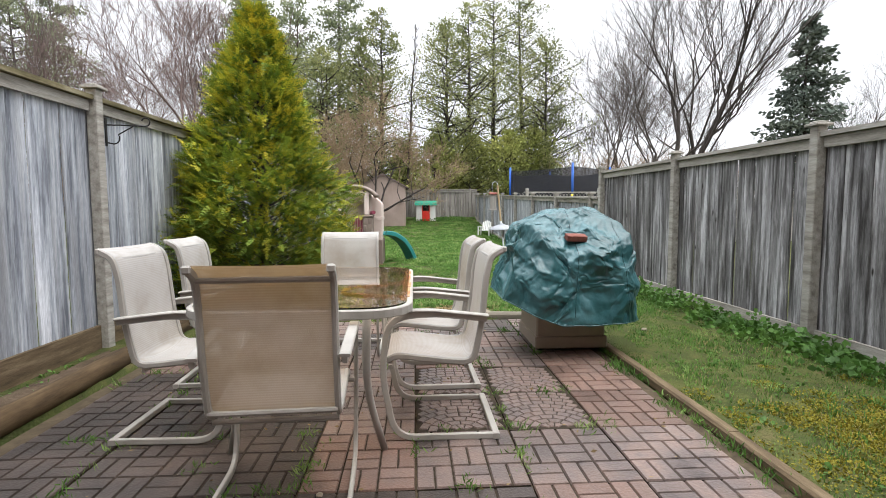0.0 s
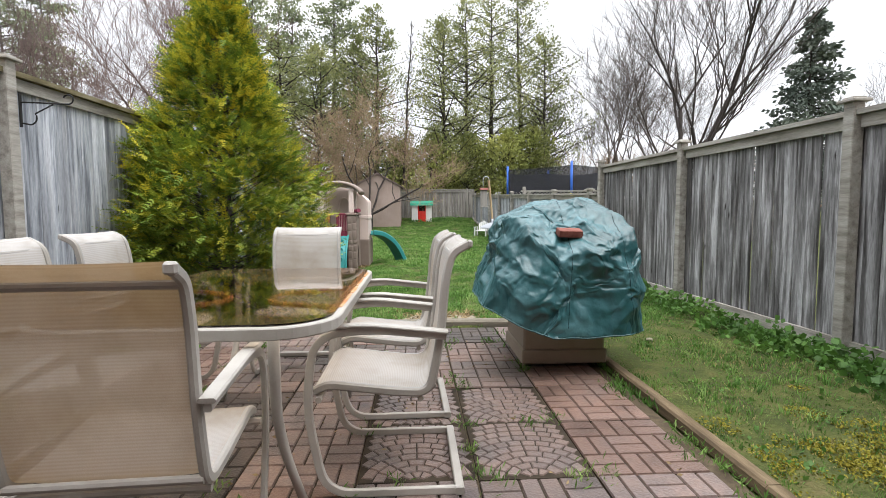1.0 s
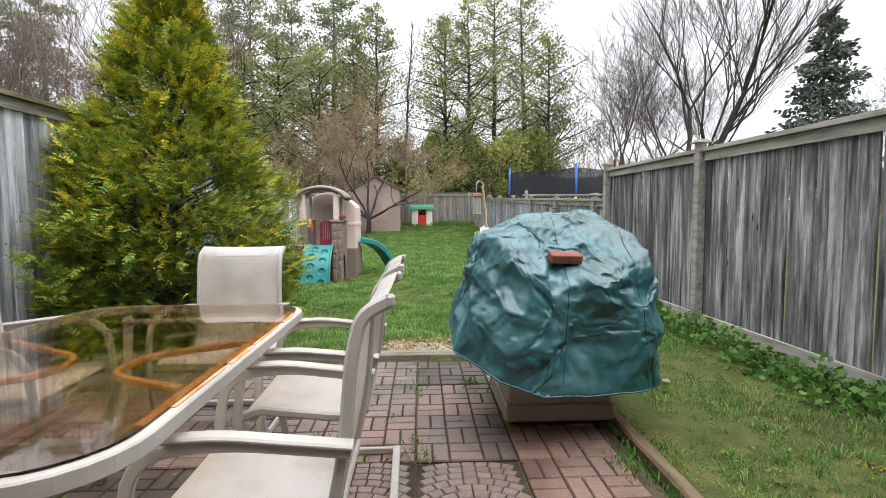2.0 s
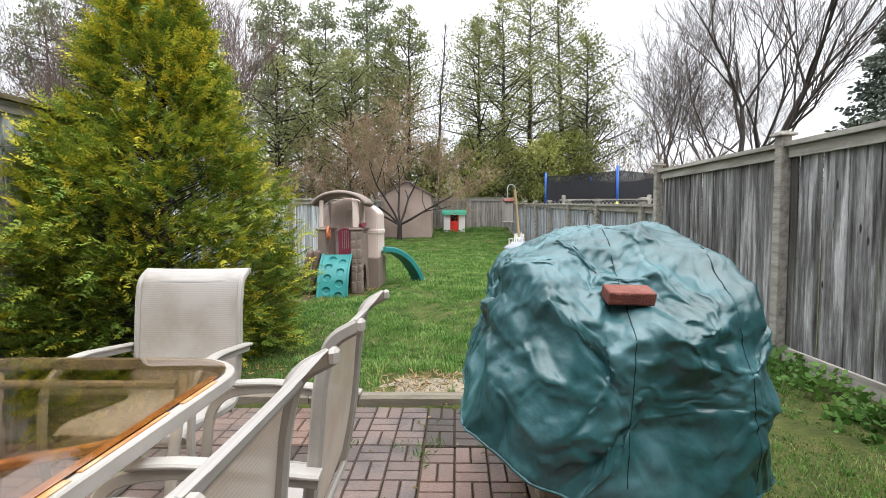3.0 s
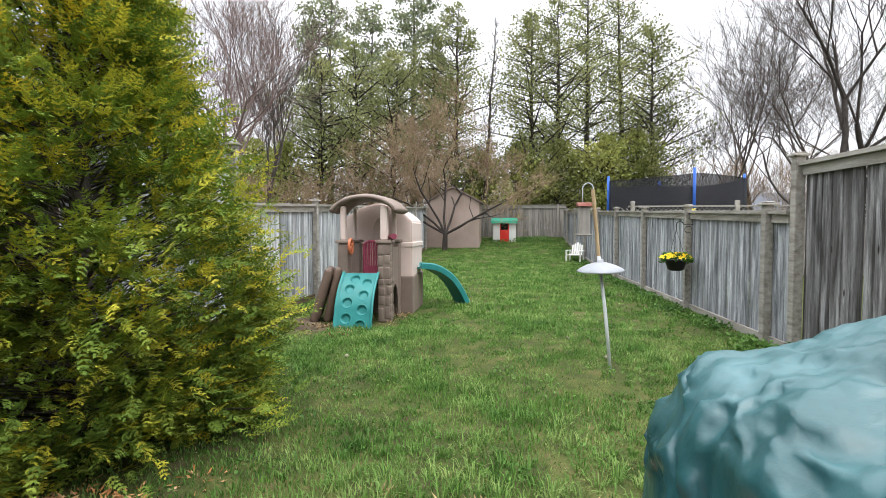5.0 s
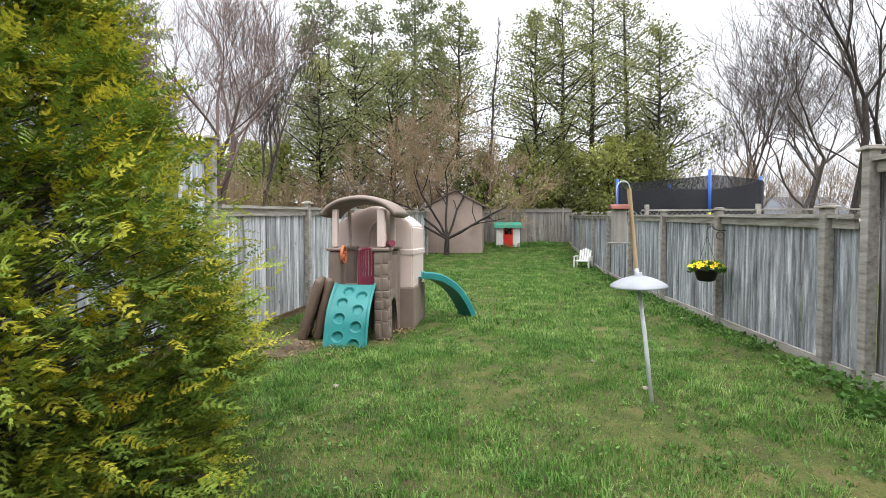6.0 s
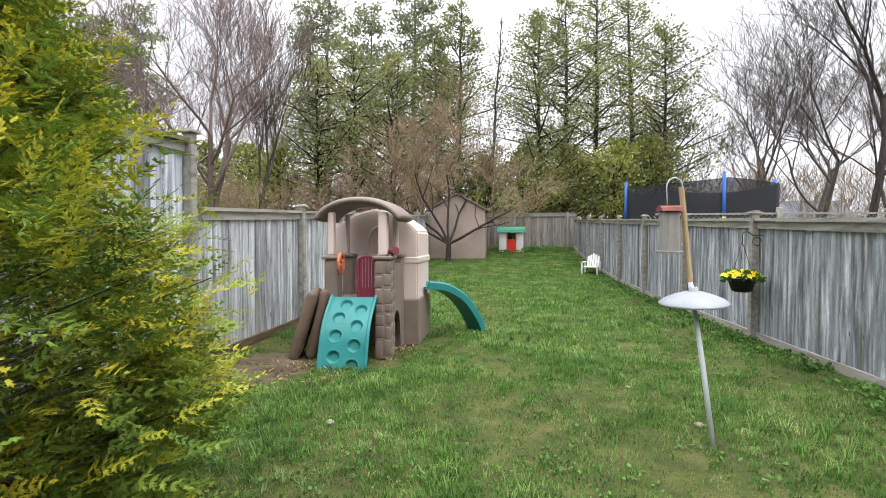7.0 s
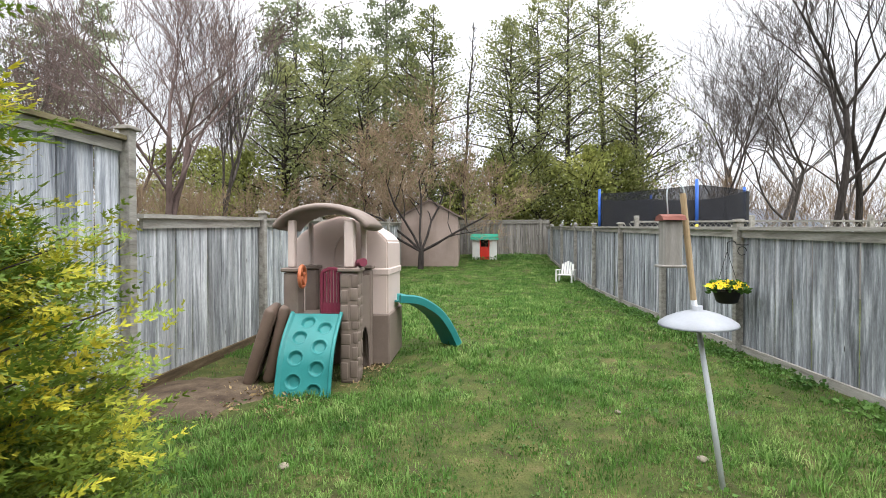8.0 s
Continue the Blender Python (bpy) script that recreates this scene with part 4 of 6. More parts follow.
def conifer(x, y, z, height, width, kind, mat, label, seed, leaves=9000, base=0.1, trunk_mat=None, gap=0.35, size=0.16, sparse=0.0):
    """kind: spruce (drooping tiers), pine (open tufts on bare limbs) or thuja (upright feathery crown)."""
    rng = np.random.default_rng(seed)
    pr = random.Random(seed)
    t = root("tree", pose(x, y, z - 0.1), label, "tree")
    segs = []
    p = Vector((0, 0, 0))
    for i in range(10):
        q = Vector((p.x + pr.gauss(0, 0.05), p.y + pr.gauss(0, 0.05), height * 0.99 * (i + 1) / 10))
        segs.append((p, q, height * 0.014 * (1 - i / 10) + 0.02, height * 0.014 * (1 - (i + 1) / 10) + 0.015))
        p = q
    centres, ways = [], []
    nb = {"spruce": 130, "pine": 70, "thuja": 120}[kind]
    for k in range(nb):
        f = base + (1 - base) * (k + pr.random()) / nb
        h = height * f
        if kind == "pine":
            reach = width * (0.35 + 0.65 * math.sin(math.pi * min(1, max(0.05, (f - base) / (1 - base))) ** 0.8)) * pr.uniform(0.5, 1.1)
            rise = pr.uniform(0.0, 0.45)
        elif kind == "spruce":
            reach = width * (1.02 - (f - base) / (1 - base)) ** 0.9 * pr.uniform(0.75, 1.1) + 0.1
            rise = -0.15 + 0.45 * f
        else:
            reach = width * (math.sin(math.pi * min(1, 0.3 + 0.7 * (f - base) / (1 - base))) ** 0.7) * pr.uniform(0.25, 1.4) + 0.12
            rise = pr.uniform(0.1, 0.75)
        a = pr.uniform(0, 2 * math.pi)
        d = Vector((math.cos(a), math.sin(a), rise)).normalized()
        st = Vector((0, 0, h))
        en = st + d * reach
        if kind == "spruce":
            en.z -= 0.12 * reach
        segs.append((st, en, 0.012 + 0.014 * reach, 0.006))
        m = int(leaves / nb * (0.3 + 0.9 * reach / width))
        lo = 0.45 if kind == "pine" else 0.15
        if pr.random() < sparse:
            m = m // 4
        if kind == "pine":
            n_t = max(2, int(reach * 2.2))
            for _ in range(n_t):
                s = pr.uniform(lo, 1.02)
                c = st.lerp(en, s) + Vector((pr.gauss(0, 0.16), pr.gauss(0, 0.16), pr.gauss(0.08, 0.08))) * reach * 0.5
                mm = max(6, m // n_t)
                cc = np.array(c) + rng.normal(0, 1, (mm, 3)) * np.array([0.26, 0.26, 0.11]) * (0.7 + 0.3 * reach)
                centres.append(cc)
                ways.append(rng.normal(0, 1, (mm, 3)) + np.array([0, 0, 0.5]))
        else:
            s = rng.uniform(lo if kind == "spruce" else 0.3, 1.03, m)
            cc = np.array(st)[None] * (1 - s[:, None]) + np.array(en)[None] * s[:, None]
            th = (0.05 + (0.17 if kind == "spruce" else 0.12) * reach * (1.1 - np.abs(s - 0.5)))[:, None]
            drop = np.array([0, 0, -0.35 if kind == "spruce" else -0.1])
            cc = cc + rng.normal(0, 1, (m, 3)) * th * np.array([1, 1, 0.4 if kind == "spruce" else 1.0]) + drop * th
            centres.append(cc)
            ways.append(np.array(d)[None] * 1.0 + rng.normal(0, 0.6, (m, 3)) + np.array([0, 0, -0.35 if kind == "spruce" else 0.25]))
    C, W = np.concatenate(centres), np.concatenate(ways)
    V, T = cards(rng, C, W, rng.uniform(0.6, 1.4, len(C)) * size, 0.28 if kind == "pine" else 0.3)
    TV, TT = tube_net(segs)
    part("trunk", fast_mesh("trunk", TV, TT, [trunk_mat or M["bark_dark"]]), None, t)
    part("crown", fast_mesh("crown", V, T, [mat]), None, t)
    return t


# ---- the golden cedar by the fence ----
def build_cedar():
    rng = np.random.default_rng(21)
    pr = random.Random(21)
    cx, cy, H = -1.98, 6.6, 3.72
    t = root("cedar_tree", pose(cx, cy, 0), "dense golden-green cedar shrub tree beside the tall fence", "tree")

    def radius(f, a):
        r = np.interp(f, [0.0, 0.04, 0.13, 0.25, 0.35, 0.43, 0.51, 0.65, 0.76, 0.89, 1.0], [0.8, 1.0, 1.09, 1.13, 1.1, 0.96, 0.78, 0.57, 0.48, 0.25, 0.02])
        return r * (1 + 0.06 * math.sin(3 * a + 5 * f) + 0.07 * math.sin(5 * a - 13 * f + 1) + 0.06 * math.sin(9 * a + 31 * f))

    segs = [(Vector((0, 0, -0.05)), Vector((0.02, 0, 1.4)), 0.09, 0.06), (Vector((0.02, 0, 1.4)), Vector((0, 0.02, 3.4)), 0.06, 0.012)]
    C, W, S, tip = [], [], [], []
    nb = 710
    for k in range(nb):
        f = min(0.985, max(0.015, (k + pr.random()) / nb)) ** 1.12
        a = pr.uniform(0, 2 * math.pi)
        R = radius(f, a) * (pr.uniform(0.88, 1.04) if pr.random() < 0.75 else pr.uniform(0.6, 0.88))
        lift = 0.25 + 0.5 * f
        h = H * f
        st = Vector((0, 0, max(0.05, h - R * lift)))
        en = Vector((math.cos(a) * R, math.sin(a) * R * 1.02, max(0.08, h)))
        if en.x < -0.7:
            en.x = -0.7 - 0.05 * pr.random()
        segs.append((st, en, 0.007, 0.003))
        d = (en - st).normalized()
        n = int(24 + 27 * R)
        for i in range(n):
            s = pr.uniform(0.45, 1.02) ** 0.4
            sp = 0.055 * (0.6 + R)
            p = st.lerp(en, s) + Vector([max(-1.7 * sp, min(1.7 * sp, pr.gauss(0, sp))) for _ in range(3)])
            if p.x < -0.72 or p.z < 0.03:
                continue
            out = Vector((math.cos(a), math.sin(a), 0.0))
            w = d * 0.5 + out * 0.5 + Vector((pr.gauss(0, 0.35), pr.gauss(0, 0.35), pr.gauss(0.1, 0.4)))
            C.append(p)
            W.append(w.normalized())
            S.append(pr.uniform(0.08, 0.135))
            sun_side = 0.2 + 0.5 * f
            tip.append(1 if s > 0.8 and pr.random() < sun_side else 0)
    V, T, I = [], [], []
    k = 0
    n = 4
    for p, w, s, g in zip(C, W, S, tip):
        u = w.cross(Vector((pr.gauss(0, 0.5), pr.gauss(0, 0.5), 1))).normalized()
        up = u.cross(w)
        bend = pr.uniform(-0.3, 0.35)
        stem = [p + w * (s * q / n) + up * (bend * s * (q / n) ** 2) for q in range(n + 1)]
        V.extend(stem)
        k0 = k
        k += n + 1
        # a flat fan: a stem with branchlets to both sides, each tipped with short scaly fingers
        for q in range(n + 1):
            for sd in ((-1, 1) if q < n else (0,)):
                d = (w * pr.uniform(0.6, 0.95) + u * (0.8 * sd) + up * pr.uniform(-0.25, 0.3)).normalized()
                ln = s * (0.46 - 0.045 * q) * pr.uniform(0.7, 1.15)
                c = d.cross(up).normalized()
                for f, turn, l2 in ((0.12, -0.8, 0.42), (0.3, 0.85, 0.42), (0.5, -0.75, 0.36), (0.02, 0.0, 1.0)):
                    b = stem[q] + d * ln * f
                    e = (d + c * turn + up * pr.uniform(-0.15, 0.15)).normalized()
                    h = e.cross(up).normalized() * (s * 0.046)
                    V.extend([b - h, b + h, b + e * ln * l2])
                    T.append((k, k + 1, k + 2))
                    I.append(g)
                    k += 3
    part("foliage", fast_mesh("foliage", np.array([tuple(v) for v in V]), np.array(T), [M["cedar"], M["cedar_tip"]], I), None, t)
    TV, TT = tube_net(segs)
    part("trunk", fast_mesh("trunk", TV, TT, [M["bark"]]), None, t)


build_cedar()

# ---- trees beyond the fences ----
TREES_BARE = [
    (-8.99, 20.0, 10.5, "bark_red", 31, 2, 0.4), (-15.2, 24.0, 10.2, "bark_red", 32, 2, 0.42), (-20.4, 27.0, 13.0, "bark", 33, 1, 0.45),
    (-10.4, 26.0, 10.6, "bark", 34, 1, 0.36), (-17.9, 30.0, 13.0, "bark_red", 35, 2, 0.42), (10.7, 27.0, 10.0, "bark", 36, 1, 0.5),
    (11.7, 25.0, 9.8, "bark", 37, 2, 0.52), (11.4, 22.0, 12.5, "bark_dark", 38, 1, 0.48), (10.3, 19.0, 12.5, "bark_dark", 139, 1, 0.42),
    (31.0, 32.0, 11.6, "bark", 40, 1, 0.45), (14.3, 25.0, 14.0, "bark_dark", 41, 1, 0.42), (12.8, 30.0, 12.0, "bark", 42, 1, 0.48), (17.0, 29.0, 9.0, "bark", 43, 1, 0.5),
    (-13.0, 33.0, 12.0, "bark_red", 44, 2, 0.4), (9.6, 33.0, 9.0, "bark", 45, 1, 0.5),
]
for tx, ty, th, bk, sd, stems, sp in TREES_BARE:
    bare_tree(tx, ty, 0.8, th, M[bk], "tall leafless tree with fine grey branches behind the fence", sd, stems=stems, depth=5, minr=0.0085, kids=(1, 1), spread=sp + (0.04 if bk == "bark_red" else -0.1 if bk == "bark_dark" else -0.06), radius=th * 0.0115, rise=0.5 if bk == "bark_dark" else 0.42, twig=M["bark_red"] if bk == "bark_red" else M["bark"])

for tx, ty, th, tw, sd in ((-9.9, 33.0, 15.1, 2.6, 51), (-8.1, 36.0, 15.0, 2.6, 52), (-4.8, 34.0, 16.2, 2.4, 53), (-25.4, 34.0, 14.4, 3.0, 54), (-25.6, 38.0, 17.0, 3.0, 55)):
    conifer(tx, ty, 0.8, th, tw, "pine", M["pine"], "tall grey-green pine with open tufted limbs", sd, leaves=9000, base=0.25, trunk_mat=M["bark"], size=0.2)
for tx, ty, th, tw, sd in ((-9.0, 29.5, 9.4, 3.0, 61), (-7.6, 31.0, 10.7, 3.2, 62), (-5.3, 30.0, 9.8, 3.0, 63), (-1.85, 30.0, 12.2, 2.2, 64), (-3.1, 31.5, 11.2, 2.3, 65),
                           (2.06, 31.0, 11.9, 2.7, 66), (3.45, 32.0, 13.4, 2.9, 67), (5.2, 33.0, 14.7, 3.0, 68), (7.4, 34.0, 15.8, 2.5, 69), (8.2, 31.0, 10.9, 2.5, 70)):
    conifer(tx, ty, 0.8, th, tw, "thuja", M["thuja"], "tall feathery green cedar behind the garden", sd, leaves=16000, base=0.08, size=0.125, sparse=0.33)
for tx, ty, th, tw, sd in ((5.6, 30.0, 5.2, 1.7, 71), (1.3, 30.2, 4.9, 1.6, 72), (3.5, 30.4, 5.0, 1.6, 73), (7.4, 30.5, 5.4, 1.6, 74), (-10.8, 29.0, 5.0, 1.8, 76), (-13.6, 31.0, 5.6, 2.0, 77), (-17.2, 33.0, 6.0, 2.2, 78), (-0.6, 30.4, 4.4, 1.5, 75)):
    conifer(tx, ty, 0.8, th, tw, "thuja", M["thuja_low"], "low yellow-green cedar behind the garden fences", sd, leaves=7000, base=0.03, size=0.16)
conifer(22.1, 27.2, 0.8, 11.2, 3.0, "spruce", M["spruce"], "dark drooping spruce beyond the neighbouring garden", 81, leaves=11000, base=0.12, size=0.26)


def spire_tree(x, y, height):
    """A thin leafless young tree: one straight leader with short rising twigs."""
    rng = random.Random(82)
    t = root("tree", pose(x, y, 0.7, 0, 2, 0), "thin leafless young tree rising as a spire", "tree")
    main, side = [], []
    p = Vector((-0.3, 0, 0))
    for k in range(24):
        q = Vector((-0.3 + 0.3 * (k + 1) / 24 + rng.gauss(0, 0.025), rng.gauss(0, 0.02), height * (k + 1) / 24))
        main.append((p, q, 0.1 * (1 - k / 26) + 0.012, 0.1 * (1 - (k + 1) / 26) + 0.012))
        for _ in range(3 if k > 4 else 0):
            a = rng.uniform(0, 6.283)
            ln = (1.9 - 1.6 * k / 24) * rng.uniform(0.5, 1.1)
            e = p + Vector((math.cos(a) * 0.5, math.sin(a) * 0.5, 0.9)) * ln
            m = p.lerp(e, 0.5) + Vector((math.cos(a), math.sin(a), -0.3)) * ln * 0.08
            side += [(p, m, 0.018, 0.014), (m, e, 0.014, 0.007)]
            side.append((m, m + Vector((rng.gauss(0, 0.3), rng.gauss(0, 0.3), 0.6)) * ln * 0.6, 0.011, 0.006))
        p = q
    for nm, ss, mm in (("trunk", main, M["bark_dark"]), ("crown", side, M["bark"])):
        V, T = tube_net(ss)
        part(nm, fast_mesh(nm, V, T, [mm]), None, t)


spire_tree(-0.2, 29.8, 11.3)
for tx, ty, th, sd in ((-6.8, 28.8, 4.6, 91), (-5.4, 29.4, 5.0, 92), (-4.0, 28.9, 4.8, 93), (-2.8, 29.6, 4.8, 94), (-8.2, 29.0, 4.4, 95),
                       (-9.6, 23.0, 3.6, 104), (-11.6, 25.0, 4.2, 105), (-13.8, 26.0, 4.4, 106), (-16.4, 28.0, 4.6, 107), (-8.4, 26.0, 3.8, 108), (-19.5, 29.0, 4.8, 109),
                       (9.4, 27.5, 4.2, 96), (11.6, 29.0, 4.8, 97), (13.8, 28.4, 4.4, 98), (16.2, 30.0, 5.2, 99), (18.8, 31.0, 4.8, 100), (21.6, 30.5, 5.0, 101), (24.6, 32.0, 5.2, 102), (28.0, 33.0, 5.4, 103)):
    bare_tree(tx, ty, 0.7, th, M["twig"], "tangled leafless brown shrub behind the fence", sd, radius=0.024, stems=6, depth=3, spread=0.45, minr=0.008, kids=(1, 1), rise=0.36, name="shrub")


def fruit_tree():
    """A low-forked fruit tree with wide crooked limbs."""
    rng = random.Random(402)
    t = root("fruit_tree", pose(-1.86, 24.6, gz(-1.86, 24.6) - 0.05), "small dark leafless fruit tree forking low on the lawn", "tree")
    segs, tips = [(Vector((0, 0, 0)), Vector((0.03, 0, 0.75)), 0.13, 0.1)], []
    for way, ln in (((-0.75, 0.1, 0.8), 2.7), ((0.85, -0.1, 0.75), 2.7), ((-0.2, 0.3, 1.0), 2.9), ((0.3, 0.2, 1.0), 2.6), ((-0.55, -0.3, 0.95), 2.8), ((1.0, 0.2, 0.6), 2.4), ((-1.0, 0.2, 0.65), 2.6)):
        limbs(rng, (0.03, 0, 0.72), way, ln, 0.055, 5, segs, tips, 0.5, 0.02, 0.17, (1, 1), 0.006, 0.62, 0.88, (0.45, 0.65))
    for nm, ss, mm in (("trunk", [q for q in segs if q[2] > 0.017], M["bark_dark"]), ("crown", [q for q in segs if q[2] <= 0.017], M["twig"])):
        V, T = tube_net(ss)
        part(nm, fast_mesh(nm, V, T, [mm]), None, t)


fruit_tree()


# ---- far woods and neighbours ----
def far_woods():
    """Distant leafless woods: a haze of fine crossing twigs with an uneven top."""
    rng = np.random.default_rng(55)
    n = 22000
    x = rng.uniform(-90, 95, n)
    y = rng.uniform(58, 85, n)
    h = 4.2 + 2.2 * np.sin(x * 0.21 + 1) * np.sin(x * 0.083) + 0.8 * np.sin(x * 1.3)
    C = np.stack([x, y, 0.6 + np.sqrt(rng.uniform(0, 1, n)) * h], 1)
    W = np.stack([rng.normal(0, 0.5, n), rng.normal(0, 0.3, n), np.ones(n)], 1)
    V, T = cards(rng, C, W, rng.uniform(0.5, 1.9, n), 0.022)
    tagged(new("far_woods", fast_mesh("far_woods", V, T, [M["bark_red"]])), "distant grey-brown leafless woods", "trees", kind="stuff")


far_woods()


def neighbour_fence():
    f = root("fence", pose(3.9, 17.6, 0.0), "neighbour's grey fence with a lattice top", "fence")
    rng = random.Random(61)
    me = [board_mesh("board", 0.145, 1.0, 0.018, M["fence_back"], rng) for _ in range(3)]
    for k in range(72):
        part("board", rng.choice(me), None, f, at=pose(0.15 * k, 0, 0.05, 0, 0, 90) @ Matrix.Diagonal((1, 1, 1.45, 1)))
    part("rail", box(0, 10.8, -0.05, 0.05, 1.5, 1.54), M["rail"], f)
    part("cap_rail", box(0, 10.8, -0.06, 0.06, 1.82, 1.86), M["rail"], f)
    for k in range(90):
        for s in (-1, 1):
            part("lattice_strip", box(-0.006, 0.006, -0.012 if s < 0 else 0.001, -0.001 if s < 0 else 0.012, 0, 0.37), M["rail"], f, at=pose(0.06 + 0.12 * k, 0, 1.52, 0, s * 40, 0))
    for k in range(5):
        part("post", box(-0.05, 0.05, -0.1, -0.012, 0, 1.98, 0.006), M["rail"], f, at=pose(0.1 + 2.6 * k, 0, 0))


neighbour_fence()


def far_house(x, y, w, d, h, rise, label, wallmat):
    s = root("house", pose(x, y, 0.5), label, "house")
    part("wall", box(-w / 2, w / 2, 0, d, 0, h), wallmat, s)
    bm = bmesh.new()
    a = [bm.verts.new(p) for p in ((-w / 2 - 0.4, -0.4, h), (w / 2 + 0.4, -0.4, h), (w / 2 + 0.4, d + 0.4, h), (-w / 2 - 0.4, d + 0.4, h), (-w / 2 - 0.4, d / 2, h + rise), (w / 2 + 0.4, d / 2, h + rise))]
    for q in ((0, 1, 5, 4), (2, 3, 4, 5), (0, 4, 3), (1, 2, 5), (3, 2, 1, 0)):
        bm.faces.new([a[i] for i in q])
    part("roof", bm, M["roof"], s, "grey shingle roof")
    for k in range(3):
        part("window", box(-w / 3 + k * w / 3 - 0.5, -w / 3 + k * w / 3 + 0.5, -0.03, 0.02, h - 1.7, h - 0.5), M["dark"], s)


far_house(19.6, 40.0, 6.0, 5.0, 1.9, 1.4, "distant pale bungalow beyond the neighbouring gardens", M["white"])
far_house(40.0, 36.0, 9.0, 7.0, 2.6, 1.6, "distant brick bungalow behind leafless trees", M["wall"])


# ---- playset ----
def build_playset():
    p = root("playset", pose(0, 0, 0), "taupe and pink plastic climbing playset with teal climber and slide", "playset")
    for x0, x1, y0, y1 in ((-1.60, -1.45, 10.28, 10.46), (-1.05, -0.87, 10.28, 10.46), (-1.60, -1.47, 10.88, 11.02), (-1.03, -0.88, 10.88, 11.02)):
        part("pillar", box(x0, x1, y0, y1, 0.0, 1.06, 0.025, segs=2), M["taupe"], p)
        part("pillar_cap", box(x0 - 0.02, x1 + 0.02, y0 - 0.02, y1 + 0.02, 1.06, 1.10, 0.01), M["taupe"], p)
        part("roof_post", box(x0 + 0.03, x1 - 0.05, y0 + 0.03, y1 - 0.05, 1.10, 1.56, 0.02, segs=2), M["pink"], p)
    rs = random.Random(8)
    for face in (0, 1):
        z = 0.04
        while z < 0.98:
            h = rs.uniform(0.09, 0.19)
            lo, hi = (10.285, 10.455) if face == 0 else (-1.045, -0.875)
            split = lo + (hi - lo) * rs.uniform(0.3, 0.7)
            for a, b in ((lo, split - 0.006), (split + 0.006, hi)):
                dz = rs.uniform(-0.012, 0.012)
                if face == 0:
                    st = box(-0.9, -0.865, a, b, z + dz, z + dz + h - 0.012, 0.016, segs=3)
                else:
                    st = box(a, b, 10.274, 10.3, z + dz, z + dz + h - 0.012, 0.016, segs=3)
                part("moulded_stone", st, M["taupe"], p, smooth=True)
            z += h
    part("lodge_window", sweep([(-1.2 + 0.12 * math.cos(a), 11.045, 1.2 + 0.22 * math.sin(a)) for a in np.linspace(0, math.pi, 9)] + [(-1.32, 11.045, 1.08), (-1.08, 11.045, 1.08)], disc(0.012, 6), closed=True, up=(0, 1, 0)), M["pink"], p, "moulded arched window trim")
    part("platform", box(-1.58, -0.9, 10.3, 11.0, 0.56, 0.62, 0.01), M["taupe"], p)
    wall = bmesh.new()
    ys = [10.44, 10.5, 10.56, 10.65, 10.74, 10.8, 10.88]
    zs = [0.0, 0.34, 0.44, 0.49, 0.44, 0.34, 0.0]
    lo = [(y, z) for y, z in zip(ys, zs)]
    for k in range(len(lo) - 1):
        (ya, za), (yb, zb) = lo[k], lo[k + 1]
        for x in (-0.92, -0.89):
            q = [wall.verts.new((x, ya, za)), wall.verts.new((x, yb, zb)), wall.verts.new((x, yb, 1.0)), wall.verts.new((x, ya, 1.0))]
            wall.faces.new(q)
    part("side_wall", wall, M["taupe"], p, "stone-patterned taupe wall with an arched crawl hole")
    curve = [(-1.235 + 0.47 * math.sin(a), 10.62, 1.4 + 0.285 * math.cos(a)) for a in np.linspace(-1.27, 1.27, 25)]
    part("roof", sweep(curve, [(0.37 * math.copysign(abs(math.cos(q)) ** 0.5, math.cos(q)), 0.045 * math.copysign(abs(math.sin(q)) ** 0.7, math.sin(q))) for q in np.linspace(0, 2 * math.pi, 25)[:-1]]), M["taupe"], p, "thick rounded taupe canopy", smooth=True)
    lodge = bmesh.new()
    outline = [(-1.78, 0.0), (-0.72, 0.0), (-0.72, 1.36), (-0.82, 1.46), (-1.0, 1.57), (-1.25, 1.64), (-1.5, 1.57), (-1.68, 1.46), (-1.78, 1.36)]
    r0 = [lodge.verts.new((x, 11.05, z)) for x, z in outline]
    r1 = [lodge.verts.new((x, 11.92, z)) for x, z in outline]
    lodge.faces.new(r0)
    lodge.faces.new(r1[::-1])
    for k in range(len(outline)):
        lodge.faces.new((r0[k], r1[k], r1[(k + 1) % len(outline)], r0[(k + 1) % len(outline)]))
    bmesh.ops.bevel(lodge, geom=list(lodge.edges), offset=0.02, segments=2, affect="EDGES")
    part("lodge", lodge, M["pink"], p, "pale pink arched playhouse body")
    part("lodge_base", box(-1.8, -0.70, 11.03, 11.94, 0.0, 0.56, 0.02, segs=2), M["taupe"], p)
    part("lodge_band", box(-1.79, -0.705, 11.04, 11.93, 0.98, 1.06, 0.012), M["pink"], p)
    # climbing panel with round hand holds pressed into it
    line = arc([(-1.3, 9.87, -0.02), (-1.3, 10.0, 0.40), (-1.3, 10.29, 0.65)], 0.3, 30)
    n, m = len(line) - 1, 56
    holds = [(0.30, 0.17), (0.68, 0.07), (0.30, 0.42), (0.70, 0.31), (0.30, 0.66), (0.70, 0.55), (0.38, 0.87), (0.72, 0.79)]
    length = sum((b - a).length for a, b in zip(line, line[1:]))
    run, at_len = [0.0], 0.0
    for a, b in zip(line, line[1:]):
        at_len += (b - a).length
        run.append(at_len)
    steps = 96
    verts, faces = [], []
